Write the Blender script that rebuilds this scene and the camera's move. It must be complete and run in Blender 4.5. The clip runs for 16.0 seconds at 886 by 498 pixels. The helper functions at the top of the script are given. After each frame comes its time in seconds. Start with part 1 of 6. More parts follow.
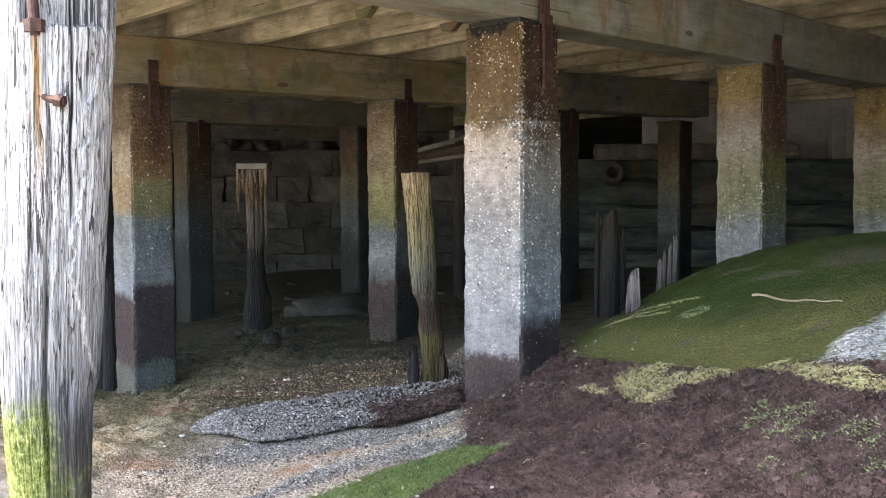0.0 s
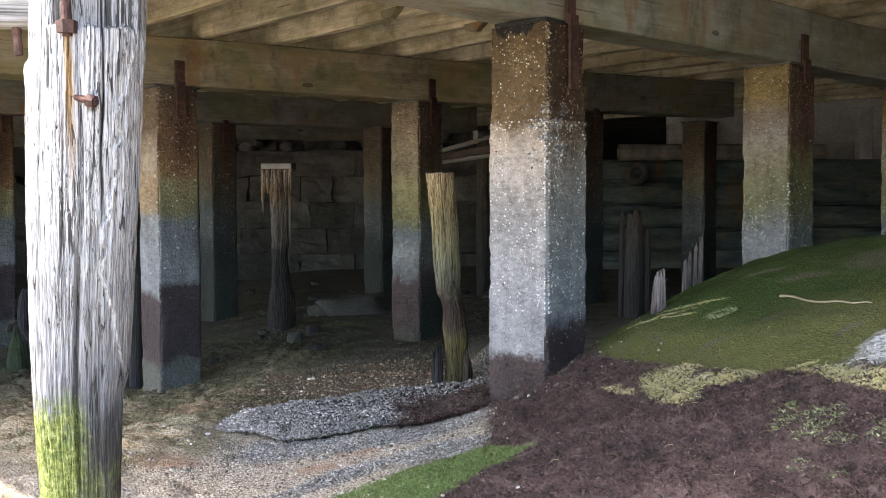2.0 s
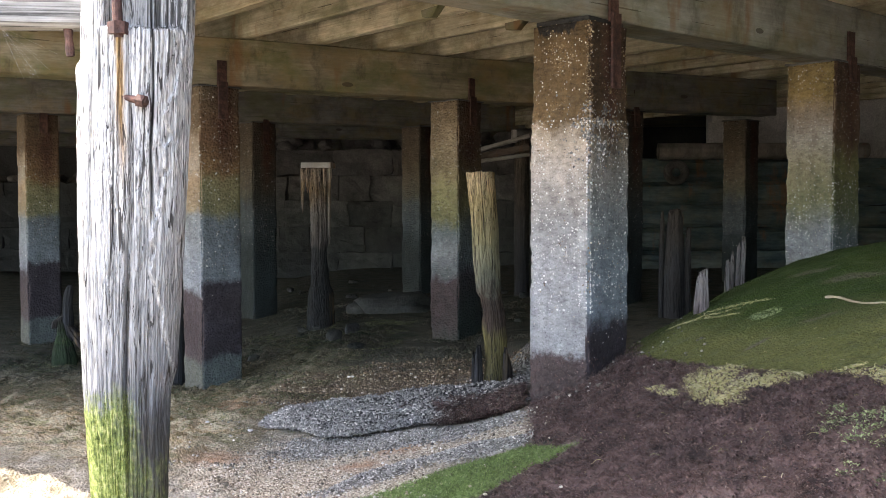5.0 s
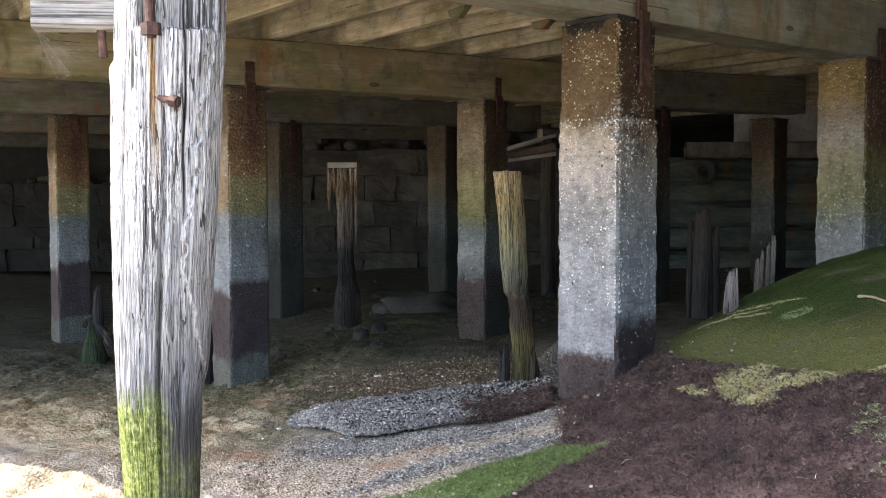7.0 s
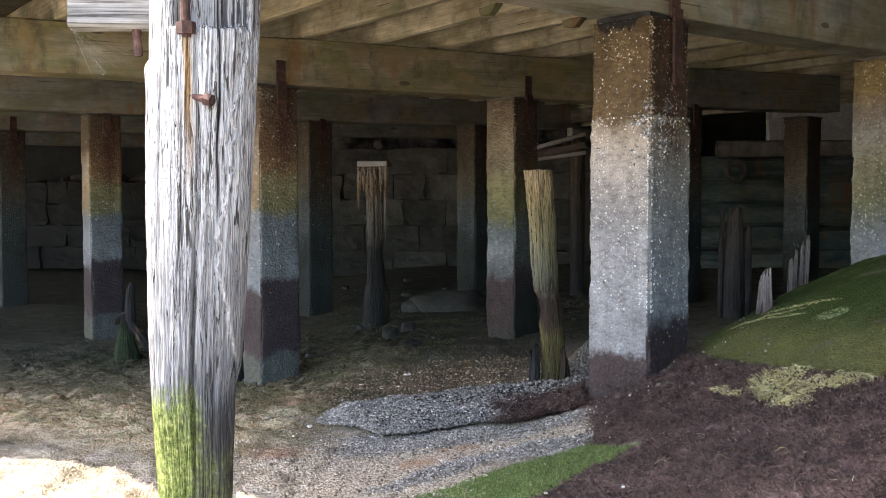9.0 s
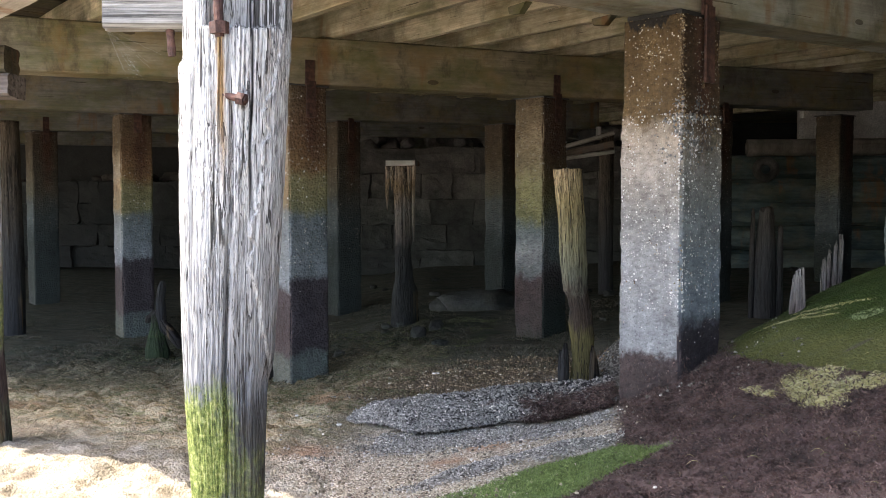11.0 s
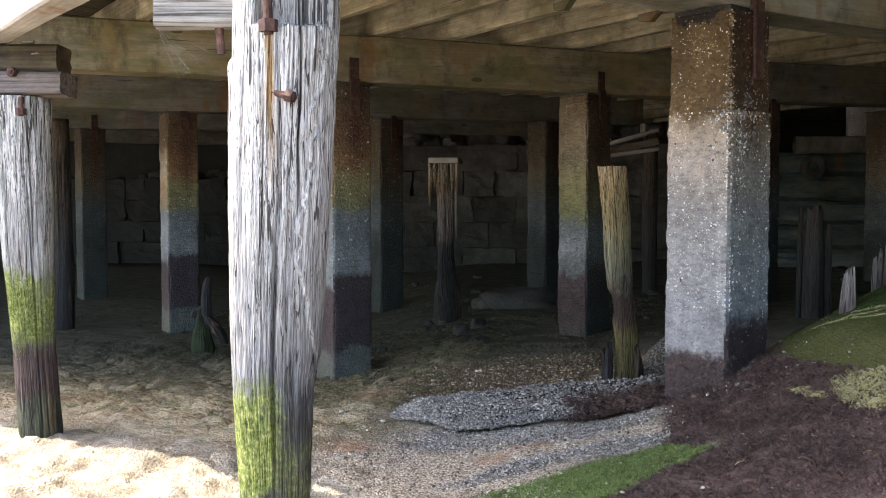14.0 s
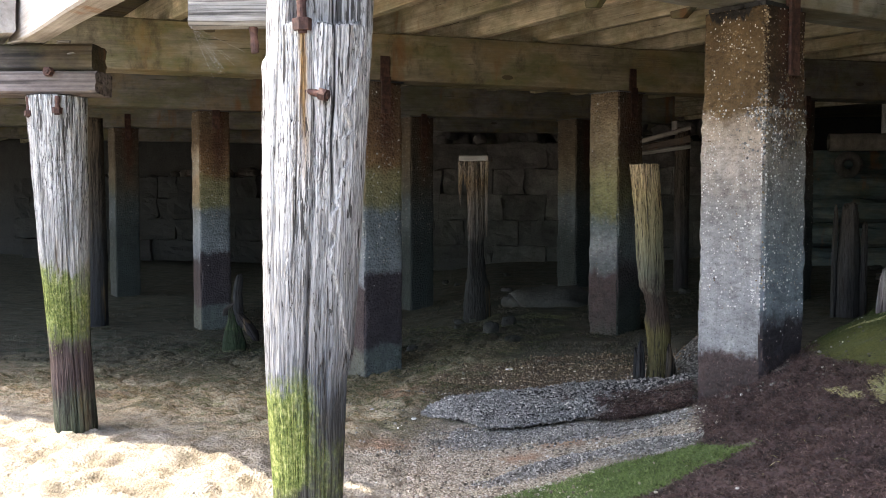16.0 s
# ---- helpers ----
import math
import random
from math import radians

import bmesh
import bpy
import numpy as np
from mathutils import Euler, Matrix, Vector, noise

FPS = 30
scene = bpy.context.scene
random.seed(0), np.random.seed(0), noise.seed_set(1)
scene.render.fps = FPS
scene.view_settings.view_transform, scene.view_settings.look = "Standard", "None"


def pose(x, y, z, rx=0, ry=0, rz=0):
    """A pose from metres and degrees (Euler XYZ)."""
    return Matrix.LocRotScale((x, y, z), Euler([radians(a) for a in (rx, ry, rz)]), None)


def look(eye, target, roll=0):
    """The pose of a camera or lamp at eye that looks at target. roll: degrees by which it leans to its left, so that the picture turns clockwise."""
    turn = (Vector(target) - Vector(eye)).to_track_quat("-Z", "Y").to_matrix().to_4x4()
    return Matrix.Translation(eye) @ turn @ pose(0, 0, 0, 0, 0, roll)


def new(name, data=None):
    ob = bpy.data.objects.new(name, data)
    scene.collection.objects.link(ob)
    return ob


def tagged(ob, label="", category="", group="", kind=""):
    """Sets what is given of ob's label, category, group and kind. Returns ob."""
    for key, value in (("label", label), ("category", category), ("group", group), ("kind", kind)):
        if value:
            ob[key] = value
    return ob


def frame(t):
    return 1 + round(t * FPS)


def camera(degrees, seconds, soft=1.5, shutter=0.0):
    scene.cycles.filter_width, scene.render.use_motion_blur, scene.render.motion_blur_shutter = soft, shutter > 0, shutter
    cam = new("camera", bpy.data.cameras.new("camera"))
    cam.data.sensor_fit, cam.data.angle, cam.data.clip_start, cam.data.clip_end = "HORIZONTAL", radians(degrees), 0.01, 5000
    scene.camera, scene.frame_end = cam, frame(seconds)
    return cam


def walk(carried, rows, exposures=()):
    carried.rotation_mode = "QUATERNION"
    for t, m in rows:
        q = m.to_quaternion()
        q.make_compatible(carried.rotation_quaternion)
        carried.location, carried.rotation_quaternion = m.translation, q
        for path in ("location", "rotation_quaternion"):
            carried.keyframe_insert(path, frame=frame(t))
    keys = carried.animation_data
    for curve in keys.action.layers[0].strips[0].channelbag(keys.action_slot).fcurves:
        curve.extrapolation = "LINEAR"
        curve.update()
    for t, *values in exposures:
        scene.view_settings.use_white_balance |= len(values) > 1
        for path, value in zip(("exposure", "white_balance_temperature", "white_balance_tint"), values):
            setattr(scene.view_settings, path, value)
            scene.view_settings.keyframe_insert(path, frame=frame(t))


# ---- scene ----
cam = camera(49.2, 16.0, soft=0.6)
PATH = [
    (0, (0.085, 0.167, 1.463), (0.023, 2.164, 1.372), -0.3),
    (0.5, (0.08, 0.165, 1.462), (0.008, 2.162, 1.371), -0.3),
    (1, (0.075, 0.165, 1.462), (-0.009, 2.161, 1.372), -0.3),
    (1.5, (0.072, 0.163, 1.462), (-0.025, 2.158, 1.372), -0.3),
    (2, (0.066, 0.16, 1.461), (-0.041, 2.155, 1.371), -0.2),
    (2.5, (0.061, 0.161, 1.461), (-0.058, 2.155, 1.37), -0.2),
    (3, (0.058, 0.157, 1.461), (-0.073, 2.15, 1.37), -0.2),
    (3.5, (0.051, 0.156, 1.462), (-0.09, 2.149, 1.371), -0.2),
    (4, (0.046, 0.154, 1.462), (-0.108, 2.146, 1.371), -0.2),
    (6.5, (0.018, 0.146, 1.46), (-0.2, 2.132, 1.367), -0.1),
    (7, (0.015, 0.145, 1.458), (-0.216, 2.13, 1.366), -0.2),
    (7.5, (0.01, 0.145, 1.459), (-0.235, 2.128, 1.367), -0.1),
    (8, (0.005, 0.142, 1.458), (-0.254, 2.123, 1.364), -0.1),
    (8.5, (0.001, 0.146, 1.457), (-0.272, 2.125, 1.363), -0.1),
    (9, (-0.002, 0.148, 1.456), (-0.29, 2.125, 1.362), -0.1),
    (11.5, (-0.023, 0.147, 1.453), (-0.378, 2.113, 1.357), -0.1),
    (12, (-0.026, 0.146, 1.454), (-0.394, 2.109, 1.357), -0.1),
    (12.5, (-0.03, 0.145, 1.451), (-0.412, 2.105, 1.354), -0.1),
    (13, (-0.033, 0.147, 1.451), (-0.428, 2.105, 1.354), -0.0),
    (13.5, (-0.037, 0.146, 1.452), (-0.448, 2.1, 1.353), -0.1),
    (14, (-0.04, 0.144, 1.451), (-0.465, 2.096, 1.351), -0.0),
    (14.5, (-0.044, 0.145, 1.451), (-0.484, 2.093, 1.35), 0.0),
    (15, (-0.047, 0.144, 1.451), (-0.502, 2.089, 1.349), 0.0),
    (15.5, (-0.052, 0.145, 1.451), (-0.52, 2.087, 1.347), 0.0),
    (16, (-0.055, 0.144, 1.451), (-0.538, 2.082, 1.347), 0.0),
]
# the camera darkens its picture as the sunlit sand comes into view
EXPOSURES = [(0, 3.60, 6850, 12), (2, 3.44, 6850, 12), (4, 3.39, 6850, 12), (8, 3.29, 6850, 12), (12, 3.14, 6850, 12), (16, 3.00, 6850, 12)]
walk(cam, [(t, look(eye, target, roll)) for t, eye, target, roll in PATH], EXPOSURES)

# ---------------------------------------------------------------- light
SUN_AZ = (-0.998, -0.06)         # the sun stands over the open shore on the post side
SUN_EL = 64.0
world = bpy.data.worlds.new("world")
scene.world = world
world.use_nodes = True
wn = world.node_tree.nodes
sky = wn.new("ShaderNodeTexSky")
sky.sky_type = 'NISHITA'
sky.sun_disc = False
sky.sun_elevation = radians(SUN_EL)
sky.sun_rotation = math.atan2(SUN_AZ[0], SUN_AZ[1])
sky.air_density, sky.dust_density, sky.ozone_density = 0.9, 2.9, 0.8
wn["Background"].inputs["Strength"].default_value = 0.15
world.node_tree.links.new(sky.outputs["Color"], wn["Background"].inputs["Color"])

sun_data = bpy.data.lights.new("sun", 'SUN')
sun_data.energy = 2.3
sun_data.angle = radians(0.6)
sun_data.color = (1.0, 0.94, 0.84)
sun = new("sun", sun_data)
ce = math.cos(radians(SUN_EL))
sun_from = Vector((SUN_AZ[0] * ce, SUN_AZ[1] * ce, math.sin(radians(SUN_EL))))
sun.matrix_world = look(sun_from * 30, (0, 0, 0))


# ---------------------------------------------------------------- material tools
class Nodes:
    """A small writer of node materials."""

    def __init__(self, name):
        self.mat = bpy.data.materials.new(name)
        self.mat.use_nodes = True
        self.tree = self.mat.node_tree
        self.bsdf = self.tree.nodes["Principled BSDF"]

    def add(self, kind, **inputs):
        node = self.tree.nodes.new(kind)
        for key, value in inputs.items():
            self.put(node, key, value)
        return node

    def put(self, node, key, value):
        slot = node.inputs[int(key[1:])] if key[0] == "i" and key[1:].isdigit() else node.inputs[key]
        if isinstance(value, bpy.types.NodeSocket):
            self.tree.links.new(value, slot)
        else:
            slot.default_value = value

    def geo(self):
        return self.add("ShaderNodeNewGeometry").outputs["Position"]

    def obj(self):
        return self.add("ShaderNodeTexCoord").outputs["Object"]

    def scaled(self, vec, sx, sy, sz, off=None):
        node = self.add("ShaderNodeMapping", Vector=vec, Scale=(sx, sy, sz))
        if off is not None:
            self.put(node, "Location", off)
        return node.outputs[0]

    def rand(self):
        return self.add("ShaderNodeObjectInfo").outputs["Random"]

    def island(self):
        return self.add("ShaderNodeNewGeometry").outputs["Random Per Island"]

    def noise(self, vec, scale, detail=4.0, rough=0.55, warp=0.0):
        node = self.add("ShaderNodeTexNoise", Vector=vec, Scale=scale, Detail=detail, Roughness=rough, Distortion=warp)
        return node.outputs["Fac"]

    def cells(self, vec, scale, out="Distance", feature='F1'):
        node = self.add("ShaderNodeTexVoronoi")
        node.feature = feature
        self.put(node, "Vector", vec)
        self.put(node, "Scale", scale)
        return node.outputs[out]

    def math(self, op, a, b=0.0, c=0.0, clamp=False):
        node = self.add("ShaderNodeMath", i0=a, i1=b, i2=c)
        node.operation, node.use_clamp = op, clamp
        return node.outputs[0]

    def ramp(self, fac, stops, smooth=False):
        node = self.add("ShaderNodeValToRGB", Fac=fac)
        ramp = node.color_ramp
        if smooth:
            ramp.interpolation = 'EASE'
        while len(ramp.elements) < len(stops):
            ramp.elements.new(0.5)
        for el, (at, col) in zip(ramp.elements, stops):
            el.position = at
            el.color = (*col, 1) if isinstance(col, tuple) else (col, col, col, 1)
        return node.outputs["Color"]

    def mix(self, fac, a, b, how='MIX'):
        node = self.add("ShaderNodeMix")
        node.data_type, node.blend_type = 'RGBA', how
        for key, value in ((0, fac), (6, a), (7, b)):
            if isinstance(value, tuple) and len(value) == 3:
                value = (*value, 1)
            self.put(node, "i%d" % key, value)
        return node.outputs[2]

    def sep(self, vec):
        return self.add("ShaderNodeSeparateXYZ", Vector=vec).outputs

    def bump(self, height, strength, distance):
        return self.add("ShaderNodeBump", Height=height, Strength=strength, Distance=distance).outputs["Normal"]

    def attr(self, name):
        node = self.add("ShaderNodeAttribute")
        node.attribute_name = name
        return node.outputs["Fac"]

    def done(self, color, rough, normal=None, metal=0.0, spec=0.5):
        for key, value in (("Base Color", color), ("Roughness", rough), ("Metallic", metal), ("Specular IOR Level", spec)):
            self.put(self.bsdf, key, (*value, 1) if isinstance(value, tuple) and len(value) == 3 else value)
        if normal is not None:
            self.put(self.bsdf, "Normal", normal)
        return self.mat


def pile_material(name, stops, specks=0.5, tar=False, damp_and_shade=None):
    """Sea-worn concrete: tide bands by height with ragged edges, pebbles showing, rust runs. The last argument: bands
    of the side that faces the bank, with its shade painted in.
    """
    n = Nodes(name)
    p = n.geo()
    z = n.sep(p)[2]
    edge = n.math('SUBTRACT', n.noise(n.scaled(p, 1, 1, 0.7), 5.0, 6.0, 0.65), 0.5)
    fine = n.math('SUBTRACT', n.noise(p, 45.0, 3.0), 0.5)
    level = n.math('ADD', n.math('MULTIPLY_ADD', edge, 0.30, z), n.math('MULTIPLY', fine, 0.06))
    level = n.math('ADD', level, n.math('MULTIPLY_ADD', n.rand(), 0.12, -0.06))
    if tar:
        turned = n.math('ADD', n.math('MULTIPLY', n.sep(n.obj())[0], 0.799), n.math('MULTIPLY', n.sep(n.obj())[1], -0.602))
        level = n.math('SUBTRACT', level, n.math('MULTIPLY', n.math('GREATER_THAN', turned, 0.19), n.math('MULTIPLY', n.math('LESS_THAN', z, 1.2), 0.15)))
    fac = n.math('DIVIDE', level, 2.7, clamp=True)
    color = n.ramp(fac, [(max(a, 0.0) / 2.7, c) for a, c in stops])
    # bank-side faces take darker, greener bands, so part of their shade is colour
    if damp_and_shade is not None:
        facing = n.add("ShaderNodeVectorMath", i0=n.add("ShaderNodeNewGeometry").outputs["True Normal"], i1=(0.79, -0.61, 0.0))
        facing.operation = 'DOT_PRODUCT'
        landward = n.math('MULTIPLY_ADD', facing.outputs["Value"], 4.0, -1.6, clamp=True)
        color = n.mix(landward, color, n.ramp(fac, [(max(a, 0.0) / 2.7, c) for a, c in damp_and_shade]))
    # runs and blotches
    runs = n.ramp(n.noise(n.scaled(p, 9, 9, 0.9), 1.0, 6.0, 0.7, 0.3), [(0.38, 0.55), (0.62, 1.2)])
    color = n.mix(0.40, color, runs, 'MULTIPLY')
    # rust run under the strap
    lx, ly, lz = n.sep(n.obj())[0:3]
    tang = n.math('ADD', n.math('MULTIPLY', lx, 0.62), n.math('MULTIPLY', ly, 0.785))
    outw = n.math('ADD', n.math('MULTIPLY', lx, 0.785), n.math('MULTIPLY', ly, -0.62))
    wob = n.math('MULTIPLY_ADD', n.noise(p, 9.0, 4.0), 0.16, -0.10)
    band = n.math('SUBTRACT', 1.0, n.math('DIVIDE', n.math('ABSOLUTE', n.math('ADD', tang, wob)), 0.13), clamp=True)
    band = n.math('MULTIPLY', band, n.math('GREATER_THAN', outw, 0.15))
    low = n.add("ShaderNodeMapRange", Value=n.math('MULTIPLY_ADD', edge, 0.5, z))
    low.inputs["From Min"].default_value, low.inputs["From Max"].default_value = 1.55, 2.1
    color = n.mix(n.math('MULTIPLY', n.math('MULTIPLY', band, low.outputs[0]), 1.3, clamp=True), color, (0.085, 0.040, 0.024))
    blot = n.ramp(n.noise(p, 3.3, 6.0, 0.7), [(0.35, 0.62), (0.62, 1.2)])
    color = n.mix(0.7, color, blot, 'MULTIPLY')
    # aggregate: pale and dark pebbles
    cell = n.cells(p, 88.0, "Color")
    cellv = n.sep(cell)[0]
    near = n.math('LESS_THAN', n.cells(p, 88.0), 0.40)
    patch = n.math('MULTIPLY_ADD', n.noise(p, 2.6, 4.0, 0.6), 2.4, -0.75, clamp=True)
    dry = n.math('MULTIPLY_ADD', z, 1.6, -0.9, clamp=True)
    share = n.math('MULTIPLY', n.math('MULTIPLY', patch, dry), 0.15 * specks)
    pale = n.math('MULTIPLY', n.math('GREATER_THAN', n.math('ADD', cellv, share), 1.0), near)
    pebblec = n.ramp(n.sep(cell)[1], [(0.0, (0.30, 0.22, 0.14)), (0.4, (0.55, 0.50, 0.44)), (0.8, (0.78, 0.75, 0.70))])
    color = n.mix(pale, color, pebblec)
    grit = n.ramp(n.noise(p, 110.0, 3.0, 0.7), [(0.3, 0.55), (0.7, 1.4)])
    color = n.mix(0.5, color, grit, 'MULTIPLY')
    mott = n.ramp(n.noise(n.scaled(p, 1, 1, 2.6), 13.0, 8.0, 0.76), [(0.34, 0.50), (0.50, 0.98), (0.68, 1.3)])
    color = n.mix(0.75, color, mott, 'MULTIPLY')
    pits = n.math('LESS_THAN', n.cells(p, 48.0), 0.16)
    color = n.mix(n.math('MULTIPLY', pits, 0.55), color, (0.03, 0.027, 0.024))
    if tar:
        face = n.math('ADD', n.math('MULTIPLY', lx, -0.602), n.math('MULTIPLY', ly, -0.799))
        along_face = n.math('ADD', n.math('MULTIPLY', lx, -0.799), n.math('MULTIPLY', ly, 0.602))
        drip = n.math('MULTIPLY', n.noise(n.scaled(p, 34, 34, 0.5), 1.0, 3.0, 0.6), 0.14)
        reach = n.math('SUBTRACT', 0.15, n.math('ABSOLUTE', n.math('ADD', along_face, -0.02)))
        wetness = n.math('ADD', n.math('ADD', n.math('SUBTRACT', z, 2.555), drip), n.math('MULTIPLY', n.math('MINIMUM', reach, 0.05), 0.9))
        wetness = n.math('MULTIPLY', n.math('DIVIDE', wetness, 0.02, clamp=True), n.math('GREATER_THAN', face, 0.17))
        color = n.mix(n.math('MULTIPLY', wetness, 0.92), color, (0.012, 0.011, 0.011))
    tall = n.math('ADD', n.math('MULTIPLY', n.noise(p, 55.0, 5.0, 0.7), 1.0), n.math('MULTIPLY', n.cells(p, 40.0), -0.7))
    return n.done(color, n.ramp(fac, [(0.0, 0.5), (0.35, 0.72), (0.6, 0.9)]), n.bump(tall, 1.0, 0.018), spec=0.35)


def timber_material(name, dark, mid, pale, green=0.4, rough=0.85, grain=1.0, fibre=42.0):
    """Old sawn timber; the grain runs along the local x axis."""
    n = Nodes(name)
    p = n.obj()
    shift = n.add("ShaderNodeCombineXYZ", X=n.math('MULTIPLY', n.rand(), 31.0), Y=n.math('MULTIPLY', n.rand(), 17.0), Z=0.0).outputs[0]
    add = n.add("ShaderNodeVectorMath", i0=p, i1=shift)
    q = add.outputs[0]
    g1 = n.noise(n.scaled(q, 0.7 * fibre / 42, fibre, fibre), 1.0, 7.0, 0.66, 0.1)
    g2 = n.noise(n.scaled(q, 1.5, 4, 4), 1.0, 7.0, 0.70)
    color = n.ramp(g2, [(0.3, dark), (0.5, mid), (0.72, pale)])
    color = n.mix(min(1.0, 0.38 * grain), color, n.ramp(g1, [(0.38, 0.22), (0.46, 0.75), (0.55, 1.1), (0.75, 1.3)] if grain > 2 else [(0.33, 0.55), (0.55, 1.1), (0.75, 1.3)]), 'MULTIPLY')
    tone = n.math('MULTIPLY_ADD', n.rand(), 0.45, 0.78)
    color = n.mix(1.0, color, n.add("ShaderNodeCombineXYZ", X=tone, Y=tone, Z=tone).outputs[0], 'MULTIPLY')
    # split lines
    crack = n.math('LESS_THAN', n.noise(n.scaled(q, 0.9, 42, 42), 1.0, 3.0, 0.5), 0.30)
    color = n.mix(n.math('MULTIPLY', crack, 0.7), color, (0.02, 0.016, 0.012))
    # algae and rust stains
    world_p = n.geo()
    alg = n.ramp(n.noise(n.scaled(world_p, 1, 1, 2.2), 1.7, 6.0, 0.7), [(0.45, 0.0), (0.61, green)])
    color = n.mix(alg, color, (0.115, 0.125, 0.038))
    ochre = n.ramp(n.noise(n.scaled(world_p, 1.4, 1.4, 2.0), 1.3, 6.0, 0.68), [(0.48, 0.0), (0.62, green * 0.9)])
    color = n.mix(ochre, color, (0.26, 0.18, 0.075))
    damp_and_shade = n.ramp(n.noise(n.scaled(world_p, 2.0, 2.0, 1.2), 1.9, 6.0, 0.72), [(0.53, 0.0), (0.66, green)])
    color = n.mix(damp_and_shade, color, (0.05, 0.042, 0.03))
    rust = n.ramp(n.noise(n.scaled(world_p, 3, 3, 0.8), 1.1, 4.0, 0.6), [(0.61, 0.0), (0.71, 0.6)])
    color = n.mix(rust, color, (0.22, 0.10, 0.035))
    knots = n.math('LESS_THAN', n.cells(n.scaled(q, 1.3, 3.4, 3.4), 1.0), 0.075)
    color = n.mix(n.math('MULTIPLY', knots, 0.65), color, (0.045, 0.03, 0.02))
    tall = n.math('ADD', n.math('MULTIPLY', g1, 0.7), n.math('MULTIPLY', n.noise(n.scaled(q, 3, 90, 90), 1.0, 3.0), 0.5))
    return n.done(color, rough, n.bump(tall, 0.7, 0.008), spec=0.3)


def post_material(name, stops, height=2.7, green=None, streak=None, flaky=1.0, ribbed=0.8):
    """A weathered round post: bleached above, weedy near the foot; grain upright."""
    n = Nodes(name)
    p = n.obj()
    w = n.geo()
    z = n.sep(w)[2]
    edge = n.math('SUBTRACT', n.noise(n.scaled(w, 1, 1, 0.5), 11.0, 5.0, 0.7), 0.5)
    level = n.math('MULTIPLY_ADD', edge, 0.42, z)
    color = n.ramp(n.math('DIVIDE', level, height, clamp=True), [(a / height, c) for a, c in stops])
    if streak is not None:
        x0, wide, z0, z1 = streak
        off = n.math('ABSOLUTE', n.math('SUBTRACT', n.math('MULTIPLY_ADD', edge, 0.03, n.sep(p)[0]), x0))
        run = n.math('SUBTRACT', 1.0, n.math('DIVIDE', off, wide), clamp=True)
        run = n.math('MULTIPLY', run, n.math('DIVIDE', n.math('SUBTRACT', z, z0), 0.4, clamp=True))
        run = n.math('MULTIPLY', run, n.math('LESS_THAN', z, z1))
        run = n.math('MULTIPLY', run, n.math('LESS_THAN', n.sep(p)[1], 0.0))
        color = n.mix(n.math('MULTIPLY', run, 1.5, clamp=True), color, n.ramp(n.noise(n.scaled(p, 120, 120, 4), 1.0, 4.0), [(0.36, (0.16, 0.085, 0.035)), (0.5, (0.42, 0.26, 0.12)), (0.68, (0.62, 0.44, 0.24))]))
    # bend the grain a little, so that no line runs straight
    bend = n.add("ShaderNodeTexNoise", Vector=n.scaled(p, 7, 7, 3), Scale=1.0, Detail=3.0)
    q = n.add("ShaderNodeVectorMath", i0=p)
    q.operation = 'MULTIPLY_ADD'
    n.put(q, "i0", bend.outputs["Color"])
    n.put(q, "i1", (0.014, 0.014, 0.0))
    n.put(q, "i2", p)
    q = q.outputs[0]
    g1 = n.noise(n.scaled(q, 170, 170, 6.0), 1.0, 5.0, 0.62, 0.1)
    g2 = n.noise(n.scaled(q, 46, 46, 1.6), 1.0, 5.0, 0.66, 0.2)
    g3 = n.noise(n.scaled(p, 6, 6, 2.2), 1.0, 5.0, 0.7)
    flake = n.noise(n.scaled(q, 130, 130, 24.0), 1.0, 5.0, 0.66, 0.4)
    weathered = n.math('MULTIPLY', n.math('DIVIDE', n.math('SUBTRACT', level, flaky), 0.45, clamp=True), n.ramp(n.noise(n.scaled(p, 9, 9, 2.0), 1.0, 3.0), [(0.36, 0.25), (0.56, 1.0)]))
    color = n.mix(0.6, color, n.ramp(g1, [(0.36, 0.30), (0.45, 0.85), (0.52, 1.0), (0.7, 1.12)]), 'MULTIPLY')
    color = n.mix(0.30, color, n.ramp(g2, [(0.33, 0.25), (0.39, 0.75), (0.45, 1.0), (0.7, 1.1)]), 'MULTIPLY')
    color = n.mix(n.math('MULTIPLY', weathered, 0.95), color, n.ramp(flake, [(0.35, 0.16), (0.41, 0.45), (0.45, 1.0), (0.64, 1.2)]), 'MULTIPLY')
    color = n.mix(0.5, color, n.ramp(g3, [(0.36, 0.5), (0.55, 1.05), (0.7, 1.15)]), 'MULTIPLY')
    line = n.math('ABSOLUTE', n.math('SUBTRACT', n.noise(n.scaled(q, 24, 24, 0.5), 1.0, 3.0, 0.5), 0.5))
    crack = n.math('LESS_THAN', line, n.math('MULTIPLY', n.math('SUBTRACT', n.noise(n.scaled(p, 10, 10, 3.0), 1.0, 3.0), 0.40, clamp=True), 0.10))
    hair = n.math('ABSOLUTE', n.math('SUBTRACT', n.noise(n.scaled(q, 62, 62, 1.3), 1.0, 2.0, 0.5), 0.5))
    hair = n.math('LESS_THAN', hair, n.math('MULTIPLY', n.math('SUBTRACT', n.noise(n.scaled(p, 14, 14, 4.0), 1.0, 3.0), 0.38, clamp=True), 0.11))
    crack = n.math('MAXIMUM', crack, n.math('MULTIPLY', hair, n.math('MULTIPLY', weathered, 0.8)))
